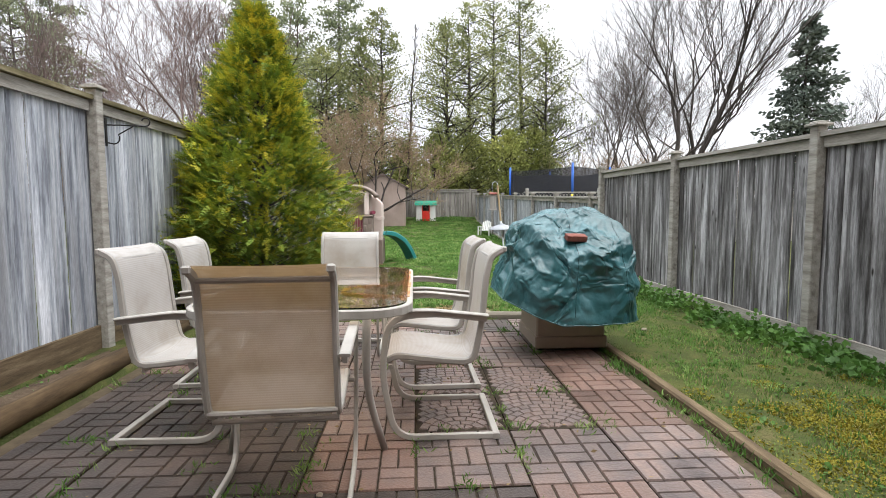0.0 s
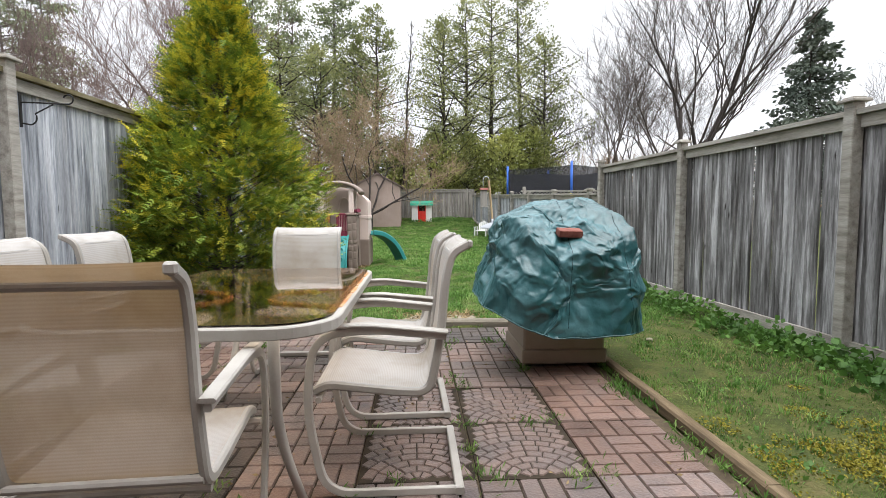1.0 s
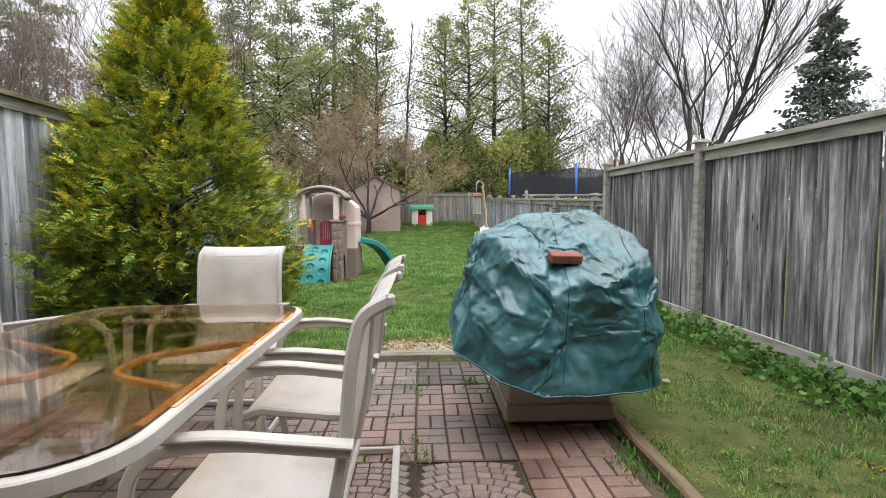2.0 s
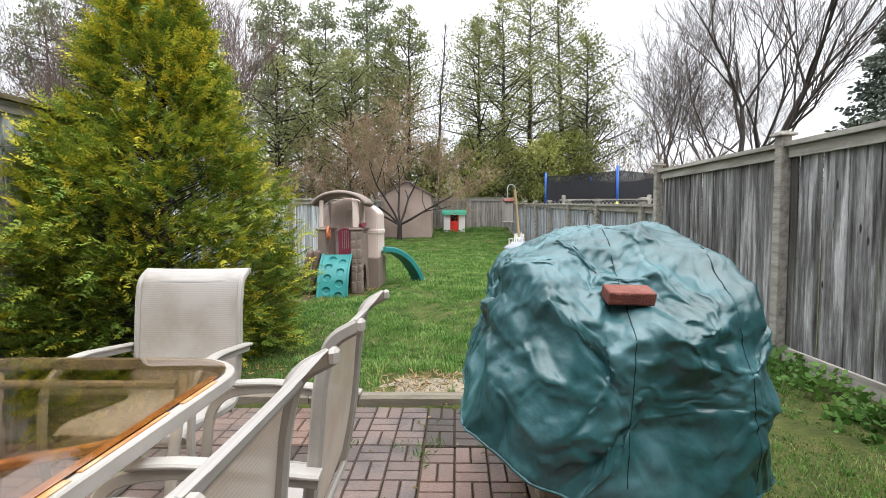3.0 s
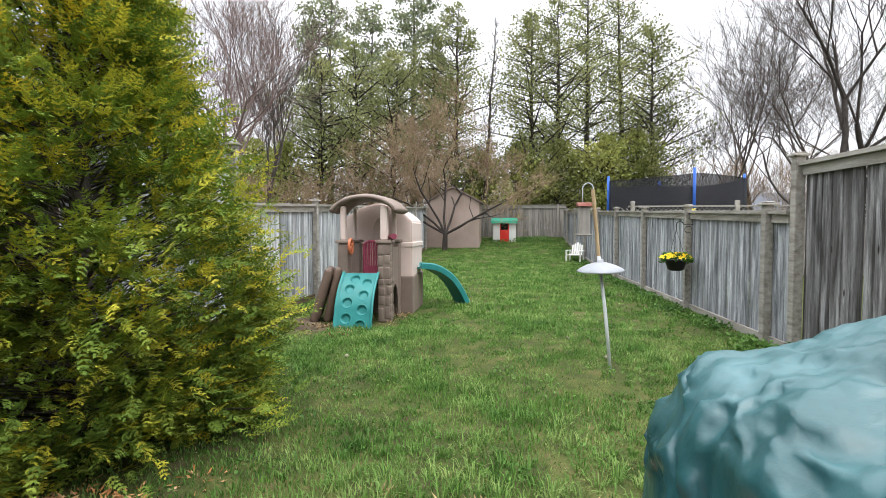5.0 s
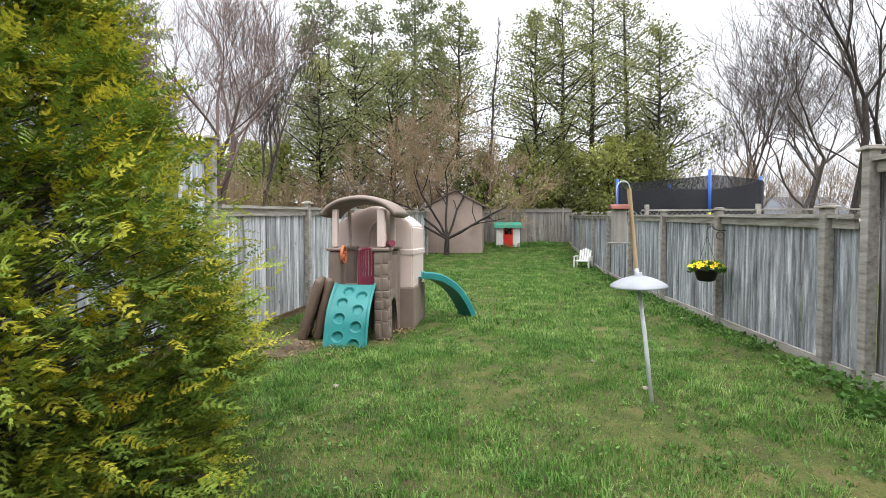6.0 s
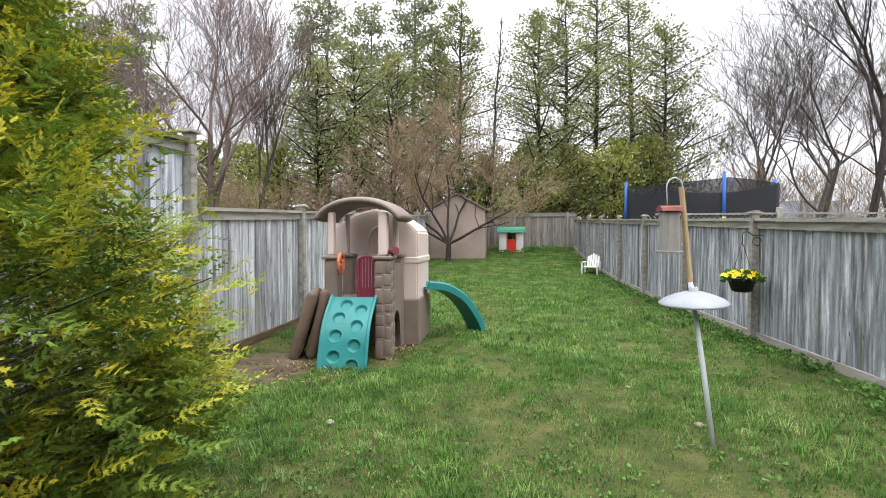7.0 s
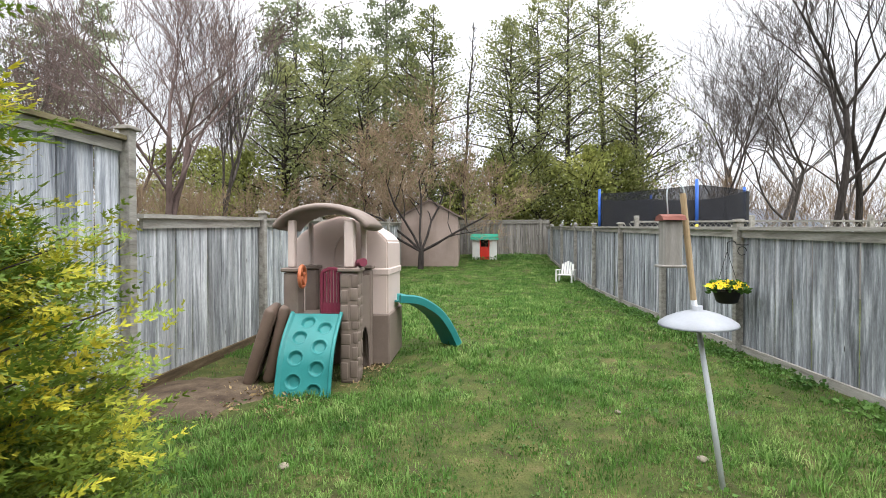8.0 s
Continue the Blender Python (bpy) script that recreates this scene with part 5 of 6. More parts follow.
    for jj in range(steps + 1):
        s = length * jj / steps
        q = max(i for i in range(n) if run[i] <= s + 1e-9)
        g = min(1.0, (s - run[q]) / max(1e-9, run[q + 1] - run[q]))
        c = line[q].lerp(line[q + 1], g)
        d = (line[q + 1] - line[q]).normalized()
        nrm = Vector((0, -d.z, d.y))
        for ii in range(m + 1):
            u = ii / m
            dip = 0.0
            for hu, hv in holds:
                r = math.hypot((u - hu) * 0.48, (jj / steps - hv) * length) / 0.05
                if r < 1.25:
                    dip = max(dip, 0.032 * min(1.0, (1.25 - r) / 0.3))
                if 1.2 < r < 1.4:
                    dip = min(dip, -0.004)
            lip = 0.03 if u < 0.055 or u > 0.945 else 0.0
            verts.append(tuple(Vector((-1.515 + 0.5 * u, c.y, c.z)) + nrm * (0.02 - dip + lip)))
    for jj in range(steps):
        for ii in range(m):
            a = jj * (m + 1) + ii
            faces.append((a, a + 1, a + m + 2, a + m + 1))
    climber = part("climber", mesh_of("climber", verts, faces, M["teal"], smooth=True), None, p, "curved teal climbing panel with round hand holds")
    sol = climber.modifiers.new("thickness", "SOLIDIFY")
    sol.thickness = 0.03
    # slide
    sl = arc([(-0.74, 11.5, 0.64), (-0.54, 11.7, 0.61), (-0.32, 11.92, 0.44), (-0.19, 12.05, 0.22), (-0.1, 12.14, 0.0)], 0.3, 6)
    u_shape = [(-0.15, 0.0), (-0.155, 0.08), (-0.14, 0.098), (-0.118, 0.085), (-0.1, 0.02), (0.1, 0.02), (0.118, 0.085), (0.14, 0.098), (0.155, 0.08), (0.15, 0.0)]
    part("slide", sweep(sl, u_shape), M["teal"], p, "curved teal slide")
    # leaning rock panels
    for dx, dy, tilt, w in ((-1.8, 10.36, 13, 0.29), (-1.95, 10.24, 17, 0.26)):
        panel = part("rock_panel", box(-0.055, 0.055, -w, w, 0.0, 0.76, 0.05, segs=4), M["brown"], p, "brown moulded rock panel leaning on the tower", smooth=True, at=pose(dx, dy + 0.12, 0, 0, tilt, 14))
        for r in range(5):
            for q in range(3):
                y = -w + 0.04 + (2 * w - 0.08) / 3 * (q + (0.25 if r % 2 else 0.0))
                part("moulded_stone", box(0.045, 0.064, y, min(w - 0.03, y + 0.14), 0.07 + 0.13 * r, 0.185 + 0.13 * r, 0.009, segs=2), M["brown"], panel, smooth=True)
    # gate, wheel and scope
    gw, gc = 0.1, -1.15
    rim = [(gc - gw, 10.37, 0.66), (gc - gw, 10.37, 1.02)] + [(gc - gw * math.cos(a), 10.37, 1.02 + 0.07 * math.sin(a)) for a in np.linspace(0, math.pi, 9)[1:]] + [(gc + gw, 10.37, 0.66)]
    gate = part("gate", sweep(rim, bar(0.035, 0.03, 0.008), closed=True, up=(0, 1, 0)), M["maroon"], p, "maroon arched slatted gate")
    for k in range(5):
        x = gc - gw + 0.033 * (k + 1)
        part("slat", box(x - 0.011, x + 0.011, 10.358, 10.38, 0.66, 1.03 + 0.06 * (1 - abs(k - 2) / 3), 0.004), M["maroon"], gate)
    part("panel", box(gc - gw, gc + gw, 10.36, 10.378, 0.64, 0.76, 0.006), M["maroon"], gate)
    wh = bmesh.new()
    ring = [(0.1 * math.cos(2 * math.pi * i / 20), 0, 0.1 * math.sin(2 * math.pi * i / 20)) for i in range(20)]
    sweep(ring, disc(0.018, 8), bm=wh, closed=True, up=(0, 1, 0))
    for i in range(4):
        a = math.pi / 2 * i + 0.4
        sweep([(0, 0, 0), (0.1 * math.cos(a), 0, 0.1 * math.sin(a))], disc(0.014, 6), bm=wh)
    part("steering_wheel", wh, M["orange"], p, "faded orange steering wheel", smooth=True, at=pose(-1.4, 10.25, 1.02, 0, 0, 93))
    part("scope", sweep([(-0.9, 10.42, 1.14), (-0.82, 10.28, 1.155)], disc(0.04, 12)), M["maroon"], p, "maroon toy telescope")


build_playset()


# ---- shed, toy house, feeder, basket, seats, trampoline ----
def build_shed():
    s = root("garden_shed", pose(-1.57, 25.3, gz(-1.6, 25.5) - 0.05), "pinkish beige garden shed with a gable roof", "shed")
    bm = bmesh.new()
    o = [(-1.13, 0.0), (1.13, 0.0), (1.13, 2.0), (0.0, 2.62), (-1.13, 2.0)]
    a = [bm.verts.new((x, 0.0, z)) for x, z in o]
    b = [bm.verts.new((x, 2.0, z)) for x, z in o]
    bm.faces.new(a)
    bm.faces.new(b[::-1])
    for k in range(5):
        bm.faces.new((a[k], b[k], b[(k + 1) % 5], a[(k + 1) % 5]))
    part("body", bm, M["shed"], s)
    for sx in (-1, 1):
        part("roof", sweep([(0.0, -0.1, 2.66), (sx * 1.26, -0.1, 1.97)], [(-2.2, -0.02), (0.0, -0.02), (0.0, 0.03), (-2.2, 0.03)] if sx > 0 else [(0.0, -0.02), (2.2, -0.02), (2.2, 0.03), (0.0, 0.03)]), M["shed_roof"], s)
    for k in range(9):
        x = -1.0 + 0.25 * k
        part("panel_rib", box(x - 0.008, x + 0.008, -0.008, 0.002, 0.02, 2.0 + 0.5 * (1 - abs(x) / 1.13)), M["shed"], s)


build_shed()


def build_toy_house():
    h = root("toy_house", pose(0.63, 27.1, gz(0.63, 27.0)), "small white toy playhouse with green roof and red door", "playhouse")
    part("wall", box(-0.53, -0.2, 0.0, 0.8, 0, 0.92, 0.03), M["white"], h)
    part("wall", box(0.22, 0.53, 0.0, 0.8, 0, 0.92, 0.03), M["white"], h)
    # black block stands for the shade inside, behind the door
    part("back_wall", box(-0.2, 0.22, 0.3, 0.8, 0, 0.92, 0.02), M["dark"], h)
    part("roof", sweep([(-0.6, 0.38, 1.0), (0.6, 0.38, 1.0)], [(-0.5, -0.12), (0.5, -0.12), (0.46, 0.0), (0.2, 0.13), (-0.2, 0.13), (-0.46, 0.0)]), M["green"], h, "green ridged roof")
    part("door", box(-0.19, 0.21, 0.02, 0.06, 0.02, 0.58, 0.01), M["red"], h)
    part("post", box(-0.2, -0.15, 0.01, 0.06, 0.58, 0.9), M["red"], h)
    part("post", box(0.17, 0.22, 0.01, 0.06, 0.58, 0.9), M["red"], h)


build_toy_house()


def build_feeder():
    f = root("bird_feeder", pose(1.56, 8.42, 0), "bird feeder on a steel pole with a white baffle dome", "bird feeder")
    pole = [(0.02, -0.02, -0.05), (-0.01, 0.1, 0.5), (-0.06, 0.18, 1.0)]
    part("pole", sweep(pole, disc(0.016, 10)), M["metal"], f, smooth=True)
    part("wooden_pole", sweep([(-0.06, 0.18, 1.0), (-0.115, 0.2, 1.62)], disc(0.017, 10)), M["pale_wood"], f, "pale wooden upper pole")
    prof = [(0.23, 0.0), (0.225, 0.012), (0.19, 0.035), (0.13, 0.06), (0.06, 0.08), (0.03, 0.085), (0.03, 0.11), (0.02, 0.11), (0.02, 0.08), (0.06, 0.072), (0.13, 0.052), (0.19, 0.027), (0.226, 0.004)]
    part("baffle", lathe([(r * 0.93, z) for r, z in prof], 32), M["baffle"], f, "translucent white plastic baffle dome", smooth=True, at=pose(-0.045, 0.16, 0.86, 2, -2, 0))
    part("feeder_body", box(-0.05, 0.05, -0.05, 0.05, 1.2, 1.46, 0.006), M["feeder"], f, at=pose(-0.2, 0.16, 0))
    part("feeder_roof", sweep([(-0.265, 0.16, 1.475), (-0.135, 0.16, 1.475)], [(-0.07, -0.015), (0.07, -0.015), (0.05, 0.01), (0.0, 0.022), (-0.05, 0.01)]), M["brick"], f, "rusty red roof")
    part("feeder_tray", box(-0.07, 0.07, -0.06, 0.06, 1.19, 1.205, 0.004), M["feeder"], f, at=pose(-0.2, 0.16, 0))
    hook = [(-0.115, 0.2, 1.60)] + [(-0.16 + 0.05 * math.cos(a), 0.19, 1.62 + 0.06 * math.sin(a)) for a in np.linspace(0, math.pi, 9)] + [(-0.21, 0.17, 1.5)]
    part("hook", sweep(hook, disc(0.004, 6), up=(0, 1, 0)), M["metal"], f, smooth=True)


build_feeder()


def build_basket():
    b = root("hanging_basket", pose(3.2, 11.7, 0.62), "yellow flowers in a black hanging basket on a fence bracket", "plant")
    part("pot", lathe([(0.08, 0.0), (0.115, 0.02), (0.15, 0.14), (0.155, 0.15), (0.14, 0.15), (0.13, 0.13)], 20), M["iron"], b, smooth=True)
    rng = np.random.default_rng(5)
    n = 420
    a, r = rng.uniform(0, 6.283, n), np.sqrt(rng.uniform(0, 1, n)) * 0.19
    C = np.stack([r * np.cos(a), r * np.sin(a), 0.14 + 0.09 * (1 - (r / 0.2) ** 2) + rng.normal(0, 0.02, n)], 1)
    V, T = cards(rng, C, np.stack([np.cos(a), np.sin(a), rng.uniform(-0.2, 1.0, n)], 1), rng.uniform(0.04, 0.08, n))
    part("leaves", fast_mesh("leaves", V, T, [M["weed"]]), None, b)
    for k in range(34):
        a, r = random.Random(k).uniform(0, 6.283), math.sqrt(random.Random(k + 99).random()) * 0.21
        bm = bmesh.new()
        c = Vector((r * math.cos(a), r * math.sin(a), 0.2 + 0.06 * (1 - (r / 0.21) ** 2)))
        d = Vector((math.cos(a) * r * 4, math.sin(a) * r * 4 - 0.4, 0.7)).normalized()
        m = Matrix.Translation(c) @ d.to_track_quat("Z", "Y").to_matrix().to_4x4()
        for q in range(5):
            t0 = q * 1.2566
            vs = [bm.verts.new(m @ Vector((0.034 * s * math.cos(t0 + e), 0.034 * s * math.sin(t0 + e), z))) for s, e, z in ((0, 0, 0), (0.8, -0.55, 0.008), (1.1, 0, 0.012), (0.8, 0.55, 0.008))]
            bm.faces.new(vs)
        part("flower", bm, M["flower"], b)
    for k in range(3):
        a = k * 2.094
        part("chain", sweep([(0.145 * math.cos(a), 0.145 * math.sin(a), 0.15), (0, 0, 0.62)], disc(0.003, 5)), M["iron"], b)
    pts = [(0, 0, 0.62), (0.0, 0, 0.66)] + [(0.05 + 0.05 * math.cos(t), 0, 0.7 + 0.04 * math.sin(t)) for t in np.linspace(math.pi, 0, 7)] + [(0.16, 0, 0.69), (0.24, 0, 0.69)]
    part("bracket", sweep(pts, disc(0.006, 6), up=(0, 1, 0)), M["iron"], b)
    sc = [(0.17 + 0.05 * math.cos(t), 0, 0.62 + 0.05 * math.sin(t)) for t in np.linspace(0, 5.4, 14)]
    part("scroll", sweep(sc, disc(0.005, 6), up=(0, 1, 0)), M["iron"], b)


build_basket()


def build_bracket():
    b = root("plant_bracket", pose(-2.63, 4.5, 1.86), "empty black scrolled iron plant bracket on a fence post", "bracket")
    part("arm", sweep([(0, 0, 0.06)] + [(0.1, 0.02, 0.062), (0.26, 0.05, 0.06)] + [(0.3 + 0.035 * math.sin(t), 0.055, 0.095 - 0.035 * math.cos(t)) for t in np.linspace(0, 4.4, 10)], disc(0.006, 6), up=(0, 1, 0)), M["iron"], b)
    part("back_plate", box(-0.012, 0.0, -0.012, 0.012, -0.12, 0.12, 0.003), M["iron"], b)
    part("scroll", sweep([(0.0, 0, -0.09)] + [(0.05 + 0.05 * math.sin(t), 0.01, -0.05 - 0.05 * math.cos(t)) for t in np.linspace(0, 2.2, 8)] + [(0.2, 0.04, 0.055)], disc(0.006, 6), up=(0, 1, 0)), M["iron"], b)


build_bracket()


def build_adirondack():
    c = root("garden_chair", pose(3.05, 21.4, gz(3.0, 21.3)), "white plastic garden chair on the lawn by the fence", "chair")
    part("seat", box(-0.26, 0.26, -0.26, 0.24, 0.3, 0.34, 0.01), M["white"], c)
    for k in range(5):
        part("back_slat", box(-0.24 + k * 0.1, -0.16 + k * 0.1, 0.0, 0.02, 0.0, 0.5 + 0.06 * (2 - abs(k - 2)), 0.008), M["white"], c, at=pose(0, 0.22, 0.32, -20))
    for s in (-1, 1):
        part("arm", box(s * 0.3 - 0.05, s * 0.3 + 0.05, -0.3, 0.3, 0.52, 0.545, 0.01), M["white"], c)
        part("leg", box(s * 0.3 - 0.03, s * 0.3 + 0.03, -0.27, -0.2, 0, 0.52, 0.01), M["white"], c)
        part("leg", box(s * 0.3 - 0.03, s * 0.3 + 0.03, 0.2, 0.27, 0, 0.52, 0.01), M["white"], c)
    c.rotation_euler[2] = radians(-25)
    c.scale = (0.8, 0.8, 0.72)


build_adirondack()


def build_trampoline():
    t = root("trampoline", pose(6.55, 22.2, 0.62), "trampoline with black safety net and blue foam poles", "trampoline")
    R = 2.2
    n = 4
    net = bmesh.new()
    ring = 48
    rows = []
    for k, (z, q) in enumerate(((0.9, 1.0), (1.6, 0.985), (2.35, 0.99))):
        rows.append([net.verts.new((R * q * math.cos(2 * math.pi * i / ring), R * q * math.sin(2 * math.pi * i / ring), z - (0.1 * abs(math.sin(2 * math.pi * i / ring * n / 2)) if k == 2 else 0))) for i in range(ring)])
    for a, b in zip(rows, rows[1:]):
        for i in range(ring):
            net.faces.new((a[i], a[(i + 1) % ring], b[(i + 1) % ring], b[i]))
    part("safety_net", net, M["net"], t, smooth=True)
    part("mat", lathe([(R * 0.9, 0.86), (R * 0.9, 0.88)], 40), M["dark"], t)
    part("frame_ring", sweep([(R * math.cos(2 * math.pi * i / 40), R * math.sin(2 * math.pi * i / 40), 0.87) for i in range(40)], disc(0.04, 8), closed=True), M["metal"], t, smooth=True)
    for i in range(n):
        a = 2 * math.pi * (i + 0.96) / n
        x, y = (R + 0.03) * math.cos(a), (R + 0.03) * math.sin(a)
        pl = part("pole", sweep([(x, y, 0.9), (x, y, 2.5)], disc(0.045, 10)), M["blue"], t, smooth=True)
        part("pole_end", sweep([(x, y, 0.75), (x, y, 1.25)], disc(0.047, 10)), M["yellow"], pl, smooth=True)
        part("leg", sweep([(x, y, -0.5), (x, y, 0.87)], disc(0.03, 8)), M["metal"], t, smooth=True)


build_trampoline()


# ---- grass and weeds ----
def blades(n, x0, x1, y0, y1, h0, h1, w, seed, keep=None, mat="grass", name="lawn_grass", label="uneven green lawn grass"):
    rng = np.random.default_rng(seed)
    x, y = rng.uniform(x0, x1, n), rng.uniform(y0, y1, n)
    if keep is not None:
        k = keep(x, y, rng)
        x, y = x[k], y[k]
    n = len(x)
    a = rng.uniform(0, 2 * np.pi, n)
    patch = 0.65 + 0.35 * np.sin(x * 2.3 + np.sin(y * 1.7) * 1.5) * np.sin(y * 1.9 + np.sin(x * 2.9))
    h = rng.uniform(h0, h1, n) * patch
    lean = rng.uniform(0.1, 0.75, n) * h
    z = gza(x, y) - 0.008
    dx, dy = np.cos(a), np.sin(a)
    sx, sy = -dy * w / 2, dx * w / 2
    P = [np.stack([x + sx, y + sy, z], 1), np.stack([x - sx, y - sy, z], 1),
         np.stack([x + sx * 0.8 + dx * lean * 0.35, y + sy * 0.8 + dy * lean * 0.35, z + h * 0.6], 1), np.stack([x - sx * 0.8 + dx * lean * 0.35, y - sy * 0.8 + dy * lean * 0.35, z + h * 0.6], 1),
         np.stack([x + dx * lean, y + dy * lean, z + h], 1)]
    V = np.stack(P, 1).reshape(-1, 3)
    i = np.arange(n)[:, None] * 5
    T = np.concatenate([i + np.array([[0, 1, 3]]), i + np.array([[0, 3, 2]]), i + np.array([[2, 3, 4]])], 1).reshape(-1, 3)
    tagged(new(name, fast_mesh(name, V, T, [M[mat]])), label, "grass", kind="stuff")


def lawn_keep(x, y, rng):
    bare = ((x > -2.8) & (x < -1.55) & (y > 9.2) & (y < 11.2)) | ((x > 0.1) & (x < 0.85) & (y > 5.4) & (y < 6.0)) | ((x > -1.8) & (x < -0.75) & (y > 9.95) & (y < 11.9))
    thin = np.sin(x * 3.1 + y * 1.3) * np.sin(y * 2.7 - x * 1.1) + rng.normal(0, 0.5, len(x))
    return (~bare | (rng.random(len(x)) < 0.04)) & (thin < 1.0)


blades(170000, -2.7, 3.45, 5.45, 12.5, 0.02, 0.07, 0.0075, 1, lawn_keep)
blades(90000, -2.7, 3.45, 12.5, 28.5, 0.04, 0.09, 0.018, 2, lawn_keep)
blades(60000, 1.7, 3.45, -1.0, 5.45, 0.015, 0.05, 0.006, 3, lambda x, y, r: r.random(len(x)) < np.clip(0.5 + 0.14 * (y - 2.2) + 0.4 * np.sin(x * 3.7 + y) * np.sin(y * 2.9), 0.15, 1.0))
blades(9000, 1.7, 3.45, -1.0, 5.45, 0.01, 0.04, 0.006, 23, None, "dry_grass", "dry_grass", "short dry grass beside the patio")


def tufts(count, x0, x1, y0, y1, per, h, seed, label, width=0.006, mat="grass"):
    """Clumps of longer blades that lean out from a common root, thicker where the lawn is lush."""
    rng = np.random.default_rng(seed)
    cx, cy = rng.uniform(x0, x1, count), rng.uniform(y0, y1, count)
    lush = np.sin(cx * 1.7 + 0.6 * np.sin(cy * 2.3)) * np.sin(cy * 1.25 + cx * 0.4) + 0.35 * np.sin(cx * 5.1 + cy * 3.3)
    ok = lawn_keep(cx, cy, rng) & (lush + rng.normal(0, 0.35, count) > -0.1)
    cx, cy, lush = cx[ok], cy[ok], np.clip(lush[ok], 0, 1)
    n = len(cx) * per
    root_x, root_y = np.repeat(cx, per), np.repeat(cy, per)
    a, q = rng.uniform(0, 2 * np.pi, n), rng.uniform(0, 1, n)
    x, y = root_x + np.cos(a) * q * 0.05, root_y + np.sin(a) * q * 0.05
    tall = h * rng.uniform(0.5, 1.2, n) * (0.7 + 0.6 * np.repeat(lush, per))
    lean = tall * (0.25 + 0.75 * q)
    z = gza(x, y) - 0.005
    dx, dy = np.cos(a), np.sin(a)
    sx, sy = -dy * width / 2, dx * width / 2
    V = np.stack([np.stack([x + sx, y + sy, z], 1), np.stack([x - sx, y - sy, z], 1),
                  np.stack([x + sx * 0.8 + dx * lean * 0.4, y + sy * 0.8 + dy * lean * 0.4, z + tall * 0.7], 1),
                  np.stack([x - sx * 0.8 + dx * lean * 0.4, y - sy * 0.8 + dy * lean * 0.4, z + tall * 0.7], 1),
                  np.stack([x + dx * lean, y + dy * lean, z + tall * 0.85], 1)], 1).reshape(-1, 3)
    i = np.arange(n)[:, None] * 5
    T = np.concatenate([i + np.array([[0, 1, 3]]), i + np.array([[0, 3, 2]]), i + np.array([[2, 3, 4]])], 1).reshape(-1, 3)
    tagged(new("grass_tufts", fast_mesh("grass_tufts", V, T, [M[mat]])), label, "grass", kind="stuff")


tufts(4200, -2.5, 3.3, 5.5, 11.0, 15, 0.068, 51, "lush clumps of longer lawn grass")
tufts(2600, -2.5, 3.3, 11.0, 20.0, 12, 0.09, 52, "lush clumps of lawn grass beside the playset", 0.011)
tufts(420, 1.75, 3.4, 0.8, 5.4, 12, 0.045, 53, "small clumps of grass beside the patio")
blades(16000, -2.7, 3.45, 5.45, 14.0, 0.02, 0.06, 0.005, 4, lambda x, y, r: np.sin(x * 2.1 + 1) * np.sin(y * 1.6) > 0.2, "dry_grass", "dry_grass", "dry straw-coloured grass in worn patches")


def patch(name, x, y, rx, ry, mat, seed, label, category, height=0.012):
    """A low uneven patch lying on the ground, with a ragged outline."""
    n, m = 40, 10
    verts, faces = [(x, y, gz(x, y) + height)], []
    for j in range(1, m + 1):
        for i in range(n):
            a = 2 * math.pi * i / n
            k = 1 + 0.35 * noise.noise(Vector((math.cos(a) * 1.6 + seed, math.sin(a) * 1.6, seed * 0.7))) + 0.2 * noise.noise(Vector((math.cos(a) * 5 + seed, math.sin(a) * 5, 3)))
            q = j / m
            px, py = x + rx * k * q * math.cos(a), y + ry * k * q * math.sin(a)
            h = height * (1 - q ** 3) + 0.006 * noise.noise(Vector((px * 9, py * 9, seed))) * (1 - q)
            verts.append((px, py, gz(px, py) + (h if j < m else -0.02)))
    for i in range(n):
        faces.append((0, 1 + i, 1 + (i + 1) % n))
    for j in range(m - 1):
        for i in range(n):
            a, b = 1 + j * n + i, 1 + j * n + (i + 1) % n
            faces.append((a, a + n, b + n, b))
    tagged(new(name, mesh_of(name, verts, faces, mat, smooth=True)), label, category, kind="stuff")


def weeds(name, spots, seed, label, size=(0.03, 0.055), mat="weed", width=0.42, per=26):
    """Low leafy weeds in clumps: spots of x, y, reach, height."""
    rng = np.random.default_rng(seed)
    C, W, S = [], [], []
    for x, y, r, h in spots:
        n = int(per * (r / 0.12) ** 1.6)
        a, q = rng.uniform(0, 6.283, n), np.sqrt(rng.uniform(0, 1, n))
        px, py = x + r * q * np.cos(a), y + r * q * np.sin(a)
        z = gza(px, py) + rng.uniform(0.01, 1.0, n) * h * (1.1 - q * 0.6)
        C.append(np.stack([px, py, z], 1))
        W.append(np.stack([np.cos(a) * (0.3 + q), np.sin(a) * (0.3 + q), rng.uniform(-0.1, 0.7, n)], 1) + rng.normal(0, 0.3, (n, 3)))
        S.append(rng.uniform(size[0], size[1], n))
    V, T = cards(rng, np.concatenate(C), np.concatenate(W), np.concatenate(S), width)
    tagged(new(name, fast_mesh(name, V, T, [M[mat]])), label, "weeds", kind="stuff")


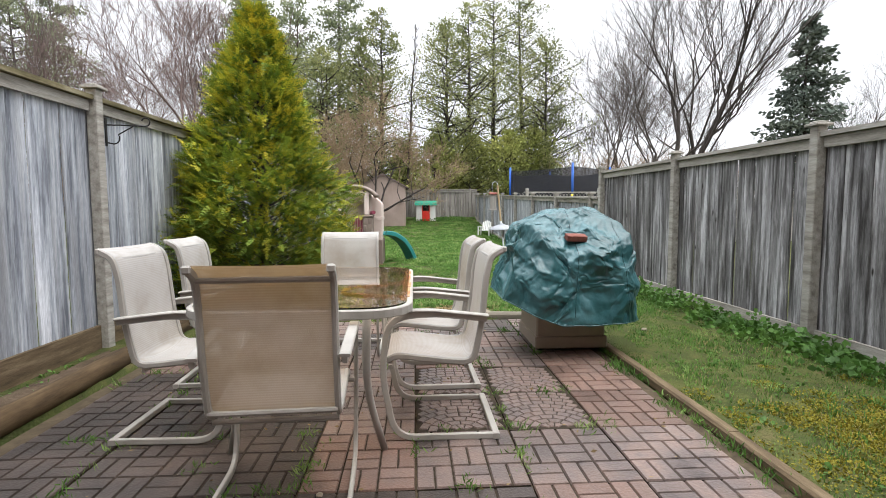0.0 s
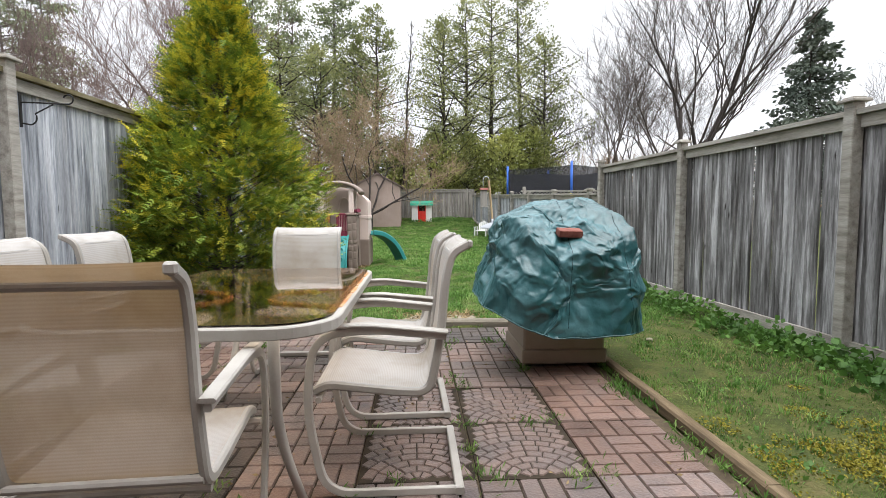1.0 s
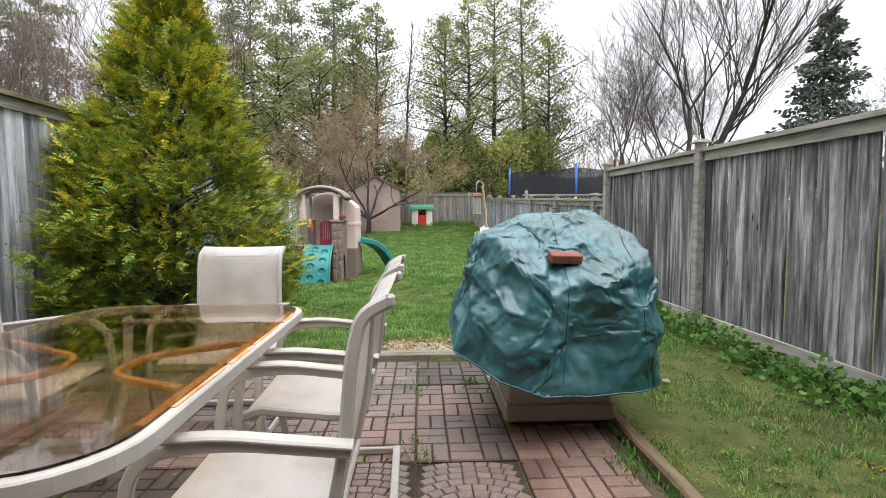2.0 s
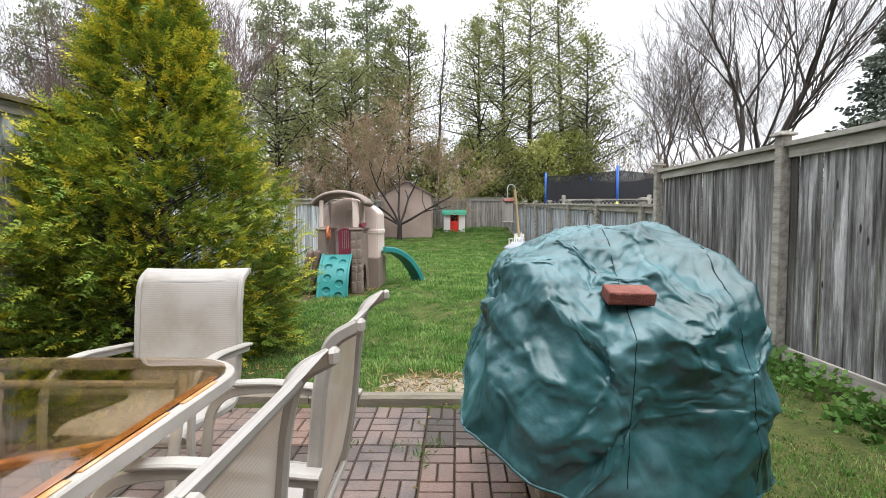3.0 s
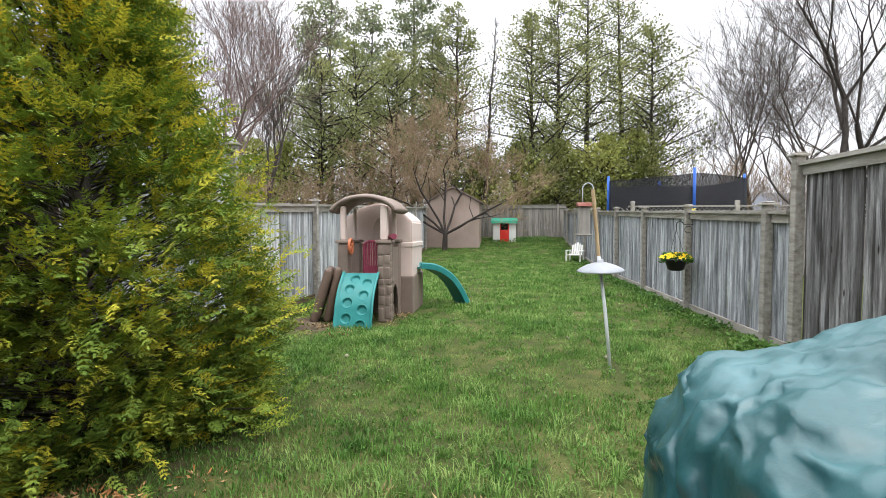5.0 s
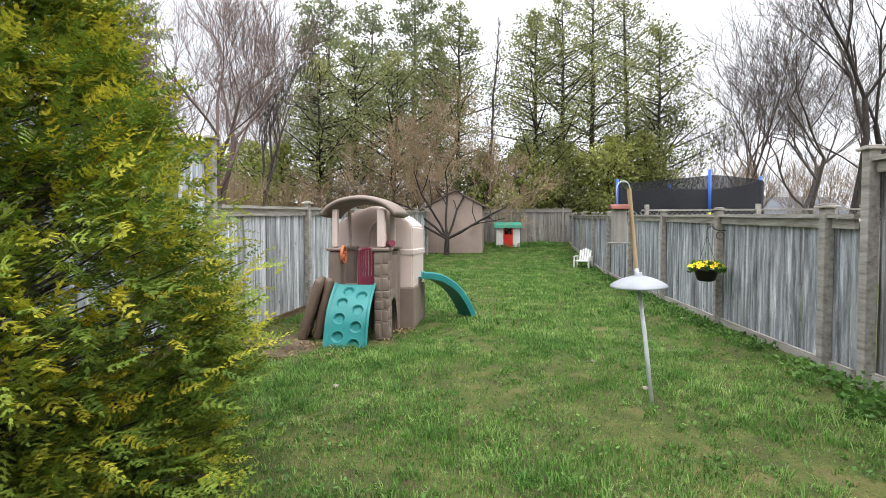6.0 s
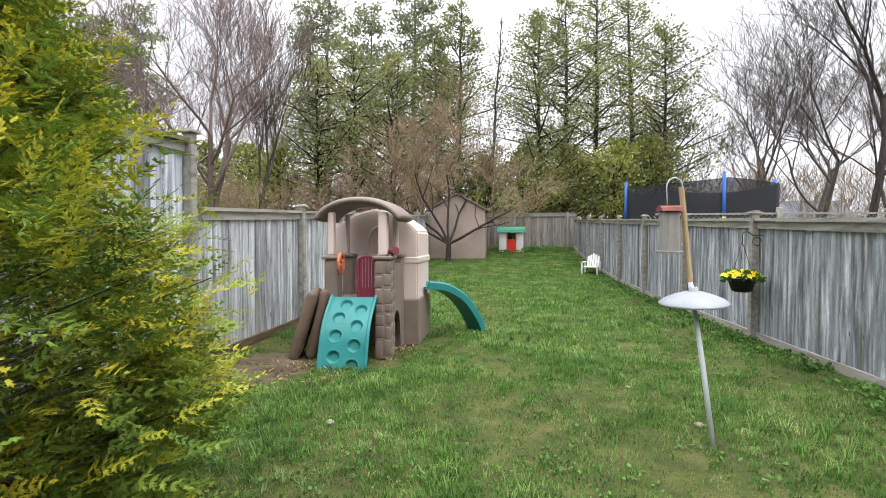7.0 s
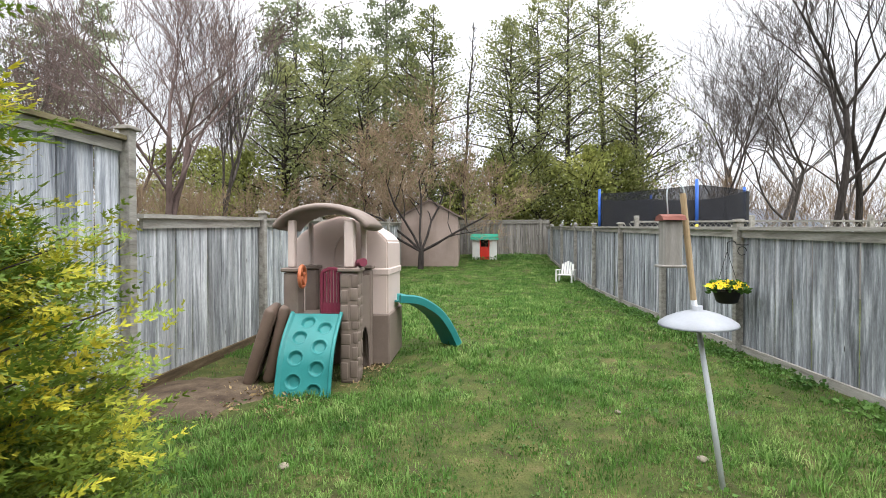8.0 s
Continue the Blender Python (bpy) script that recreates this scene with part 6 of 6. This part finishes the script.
wr = random.Random(77)
weeds("fence_weeds", [(3.34 - abs(wr.gauss(0, 0.16)), wr.uniform(0.2, 9.0), wr.uniform(0.1, 0.24), wr.uniform(0.07, 0.22)) for _ in range(120)], 5, "leafy green weeds along the foot of the tall fence", (0.035, 0.07))
weeds("fence_weeds", [(3.36 - abs(wr.gauss(0, 0.14)), wr.uniform(9.2, 24), wr.uniform(0.1, 0.2), wr.uniform(0.04, 0.1)) for _ in range(110)], 6, "low green weeds along the foot of the low fence")
weeds("lawn_weeds", [(wr.uniform(-2.3, 3.0), wr.uniform(5.5, 12.5), wr.uniform(0.05, 0.15), wr.uniform(0.02, 0.05)) for _ in range(260)], 7, "small clover and dandelion leaves in the lawn", (0.018, 0.035), per=20)
weeds("lawn_weeds", [(wr.uniform(1.75, 3.0), wr.uniform(0.6, 5.3), wr.uniform(0.05, 0.13), wr.uniform(0.015, 0.04)) for _ in range(46)], 8, "small weed leaves in the thin grass beside the patio", (0.018, 0.035), per=18)
weeds("strip_weeds", [(-2.5 + wr.gauss(0, 0.08), wr.uniform(0.5, 5.2), wr.uniform(0.05, 0.12), wr.uniform(0.02, 0.07)) for _ in range(34)], 9, "sparse weeds between the log edging and the fence", (0.018, 0.04), per=18)
weeds("end_weeds", [(wr.uniform(0.2, 3.2), wr.uniform(26.6, 28.3), wr.uniform(0.1, 0.25), wr.uniform(0.1, 0.25)) for _ in range(40)], 10, "ivy and dead leaves heaped below the end fence", (0.05, 0.09), per=20)
weeds("moss", [(2.45 + wr.gauss(0, 0.42), 2.25 + wr.gauss(0, 0.42), wr.uniform(0.05, 0.16), 0.014) for _ in range(120)], 15, "yellow-green moss in the thin grass", (0.008, 0.016), "moss", 0.45, per=230)
patch("bare_soil", -2.2, 9.85, 0.55, 0.7, M["soil"], 4, "dark bare soil under the playset", "soil", 0.035)
patch("bare_soil", -2.45, 2.6, 0.2, 2.6, M["soil"], 9, "strip of dark soil beside the fence", "soil", 0.04)
patch("gravel", 0.5, 5.72, 0.42, 0.22, M["stone"], 2, "pale gravel and straw at the end of the patio", "gravel")
weeds("straw", [(0.5 + wr.gauss(0, 0.28), 5.75 + wr.gauss(0, 0.14), 0.12, 0.03) for _ in range(26)], 12, "dry straw strewn over gravel", (0.03, 0.08), "straw", 0.08, per=34)
weeds("straw", [(-1.75 + wr.gauss(0, 0.4), 9.75 + wr.gauss(0, 0.2), 0.14, 0.02) for _ in range(16)] + [(-0.85 + wr.gauss(0, 0.06), 10.6 + wr.gauss(0, 0.4), 0.1, 0.03) for _ in range(12)], 13, "dead leaves and straw round the playset", (0.03, 0.06), "straw", 0.2, per=22)
weeds("fallen_foliage", [(-1.2 + wr.gauss(0, 0.22), 5.75 + wr.gauss(0, 0.14), 0.12, 0.02) for _ in range(22)], 14, "rusty dead cedar sprigs below the cedar", (0.03, 0.06), "rust", 0.12, per=26)


def joint_tufts():
    """Grass and moss in the patio joints."""
    rng = np.random.default_rng(31)
    C, W, S = [], [], []
    for _ in range(150):
        if rng.random() < 0.55:
            x, y = X0 + SX * rng.integers(0, 8), rng.uniform(0.8, 5.2)
        else:
            x, y = rng.uniform(-1.9, 1.5), Y0 - SY * rng.integers(0, 9)
        n = int(rng.uniform(8, 46))
        along = rng.normal(0, 0.035, (n, 2))
        C.append(np.stack([x + along[:, 0], y + along[:, 1], np.full(n, -0.006)], 1))
        W.append(rng.normal(0, 0.55, (n, 3)) * np.array([1, 1, 0.2]) + np.array([0, 0, 0.8]))
        S.append(rng.uniform(0.015, 0.06, n))
    for _ in range(70):
        n = 14
        x, y = 1.57 + rng.normal(0, 0.012), rng.uniform(0.8, 5.2)
        C.append(np.stack([x + rng.normal(0, 0.02, n), y + rng.normal(0, 0.05, n), np.full(n, -0.01)], 1))
        W.append(rng.normal(0, 0.55, (n, 3)) * np.array([1, 1, 0.2]) + np.array([0, 0, 0.8]))
        S.append(rng.uniform(0.02, 0.07, n))
    V, T = cards(rng, np.concatenate(C), np.concatenate(W), np.concatenate(S), 0.07)
    tagged(new("joint_grass", fast_mesh("joint_grass", V, T, [M["grass"]])), "tufts of grass growing in the patio joints", "grass", kind="stuff")


joint_tufts()


def patio_litter():
    """Scraps of dead leaf, twig and petal lying on the slabs."""
    rng = np.random.default_rng(71)
    n = 260
    C = np.stack([rng.uniform(-1.9, 1.5, n), rng.uniform(0.9, 5.2, n), np.full(n, 0.004)], 1)
    W = np.stack([rng.normal(0, 1, n), rng.normal(0, 1, n), rng.uniform(0.02, 0.16, n)], 1)
    V, T = cards(rng, C, W, rng.uniform(0.008, 0.035, n), 0.22)
    tagged(new("leaf_litter", fast_mesh("leaf_litter", V, T, [M["straw"]])), "scraps of dead leaf and twig on the patio", "litter", kind="stuff")


patio_litter()
for k, (sx, sy, sr) in enumerate(((1.62, 8.75, 0.035), (2.35, 2.25, 0.025), (1.35, 9.6, 0.025), (-0.9, 8.5, 0.035), (2.25, 4.7, 0.03), (-0.4, 2.0, 0.015))):
    bm = bmesh.new()
    bmesh.ops.create_icosphere(bm, subdivisions=2, radius=sr)
    for v in bm.verts:
        v.co *= 1 + 0.3 * noise.noise(v.co * 20 + Vector((k, 0, 0)))
        v.co.z *= 0.55
    tagged(part("stone", bm, M["stone"], at=pose(sx, sy, max(0.0, gz(sx, sy)) + sr * 0.3)), "small pale stone lying on the ground", "stone")
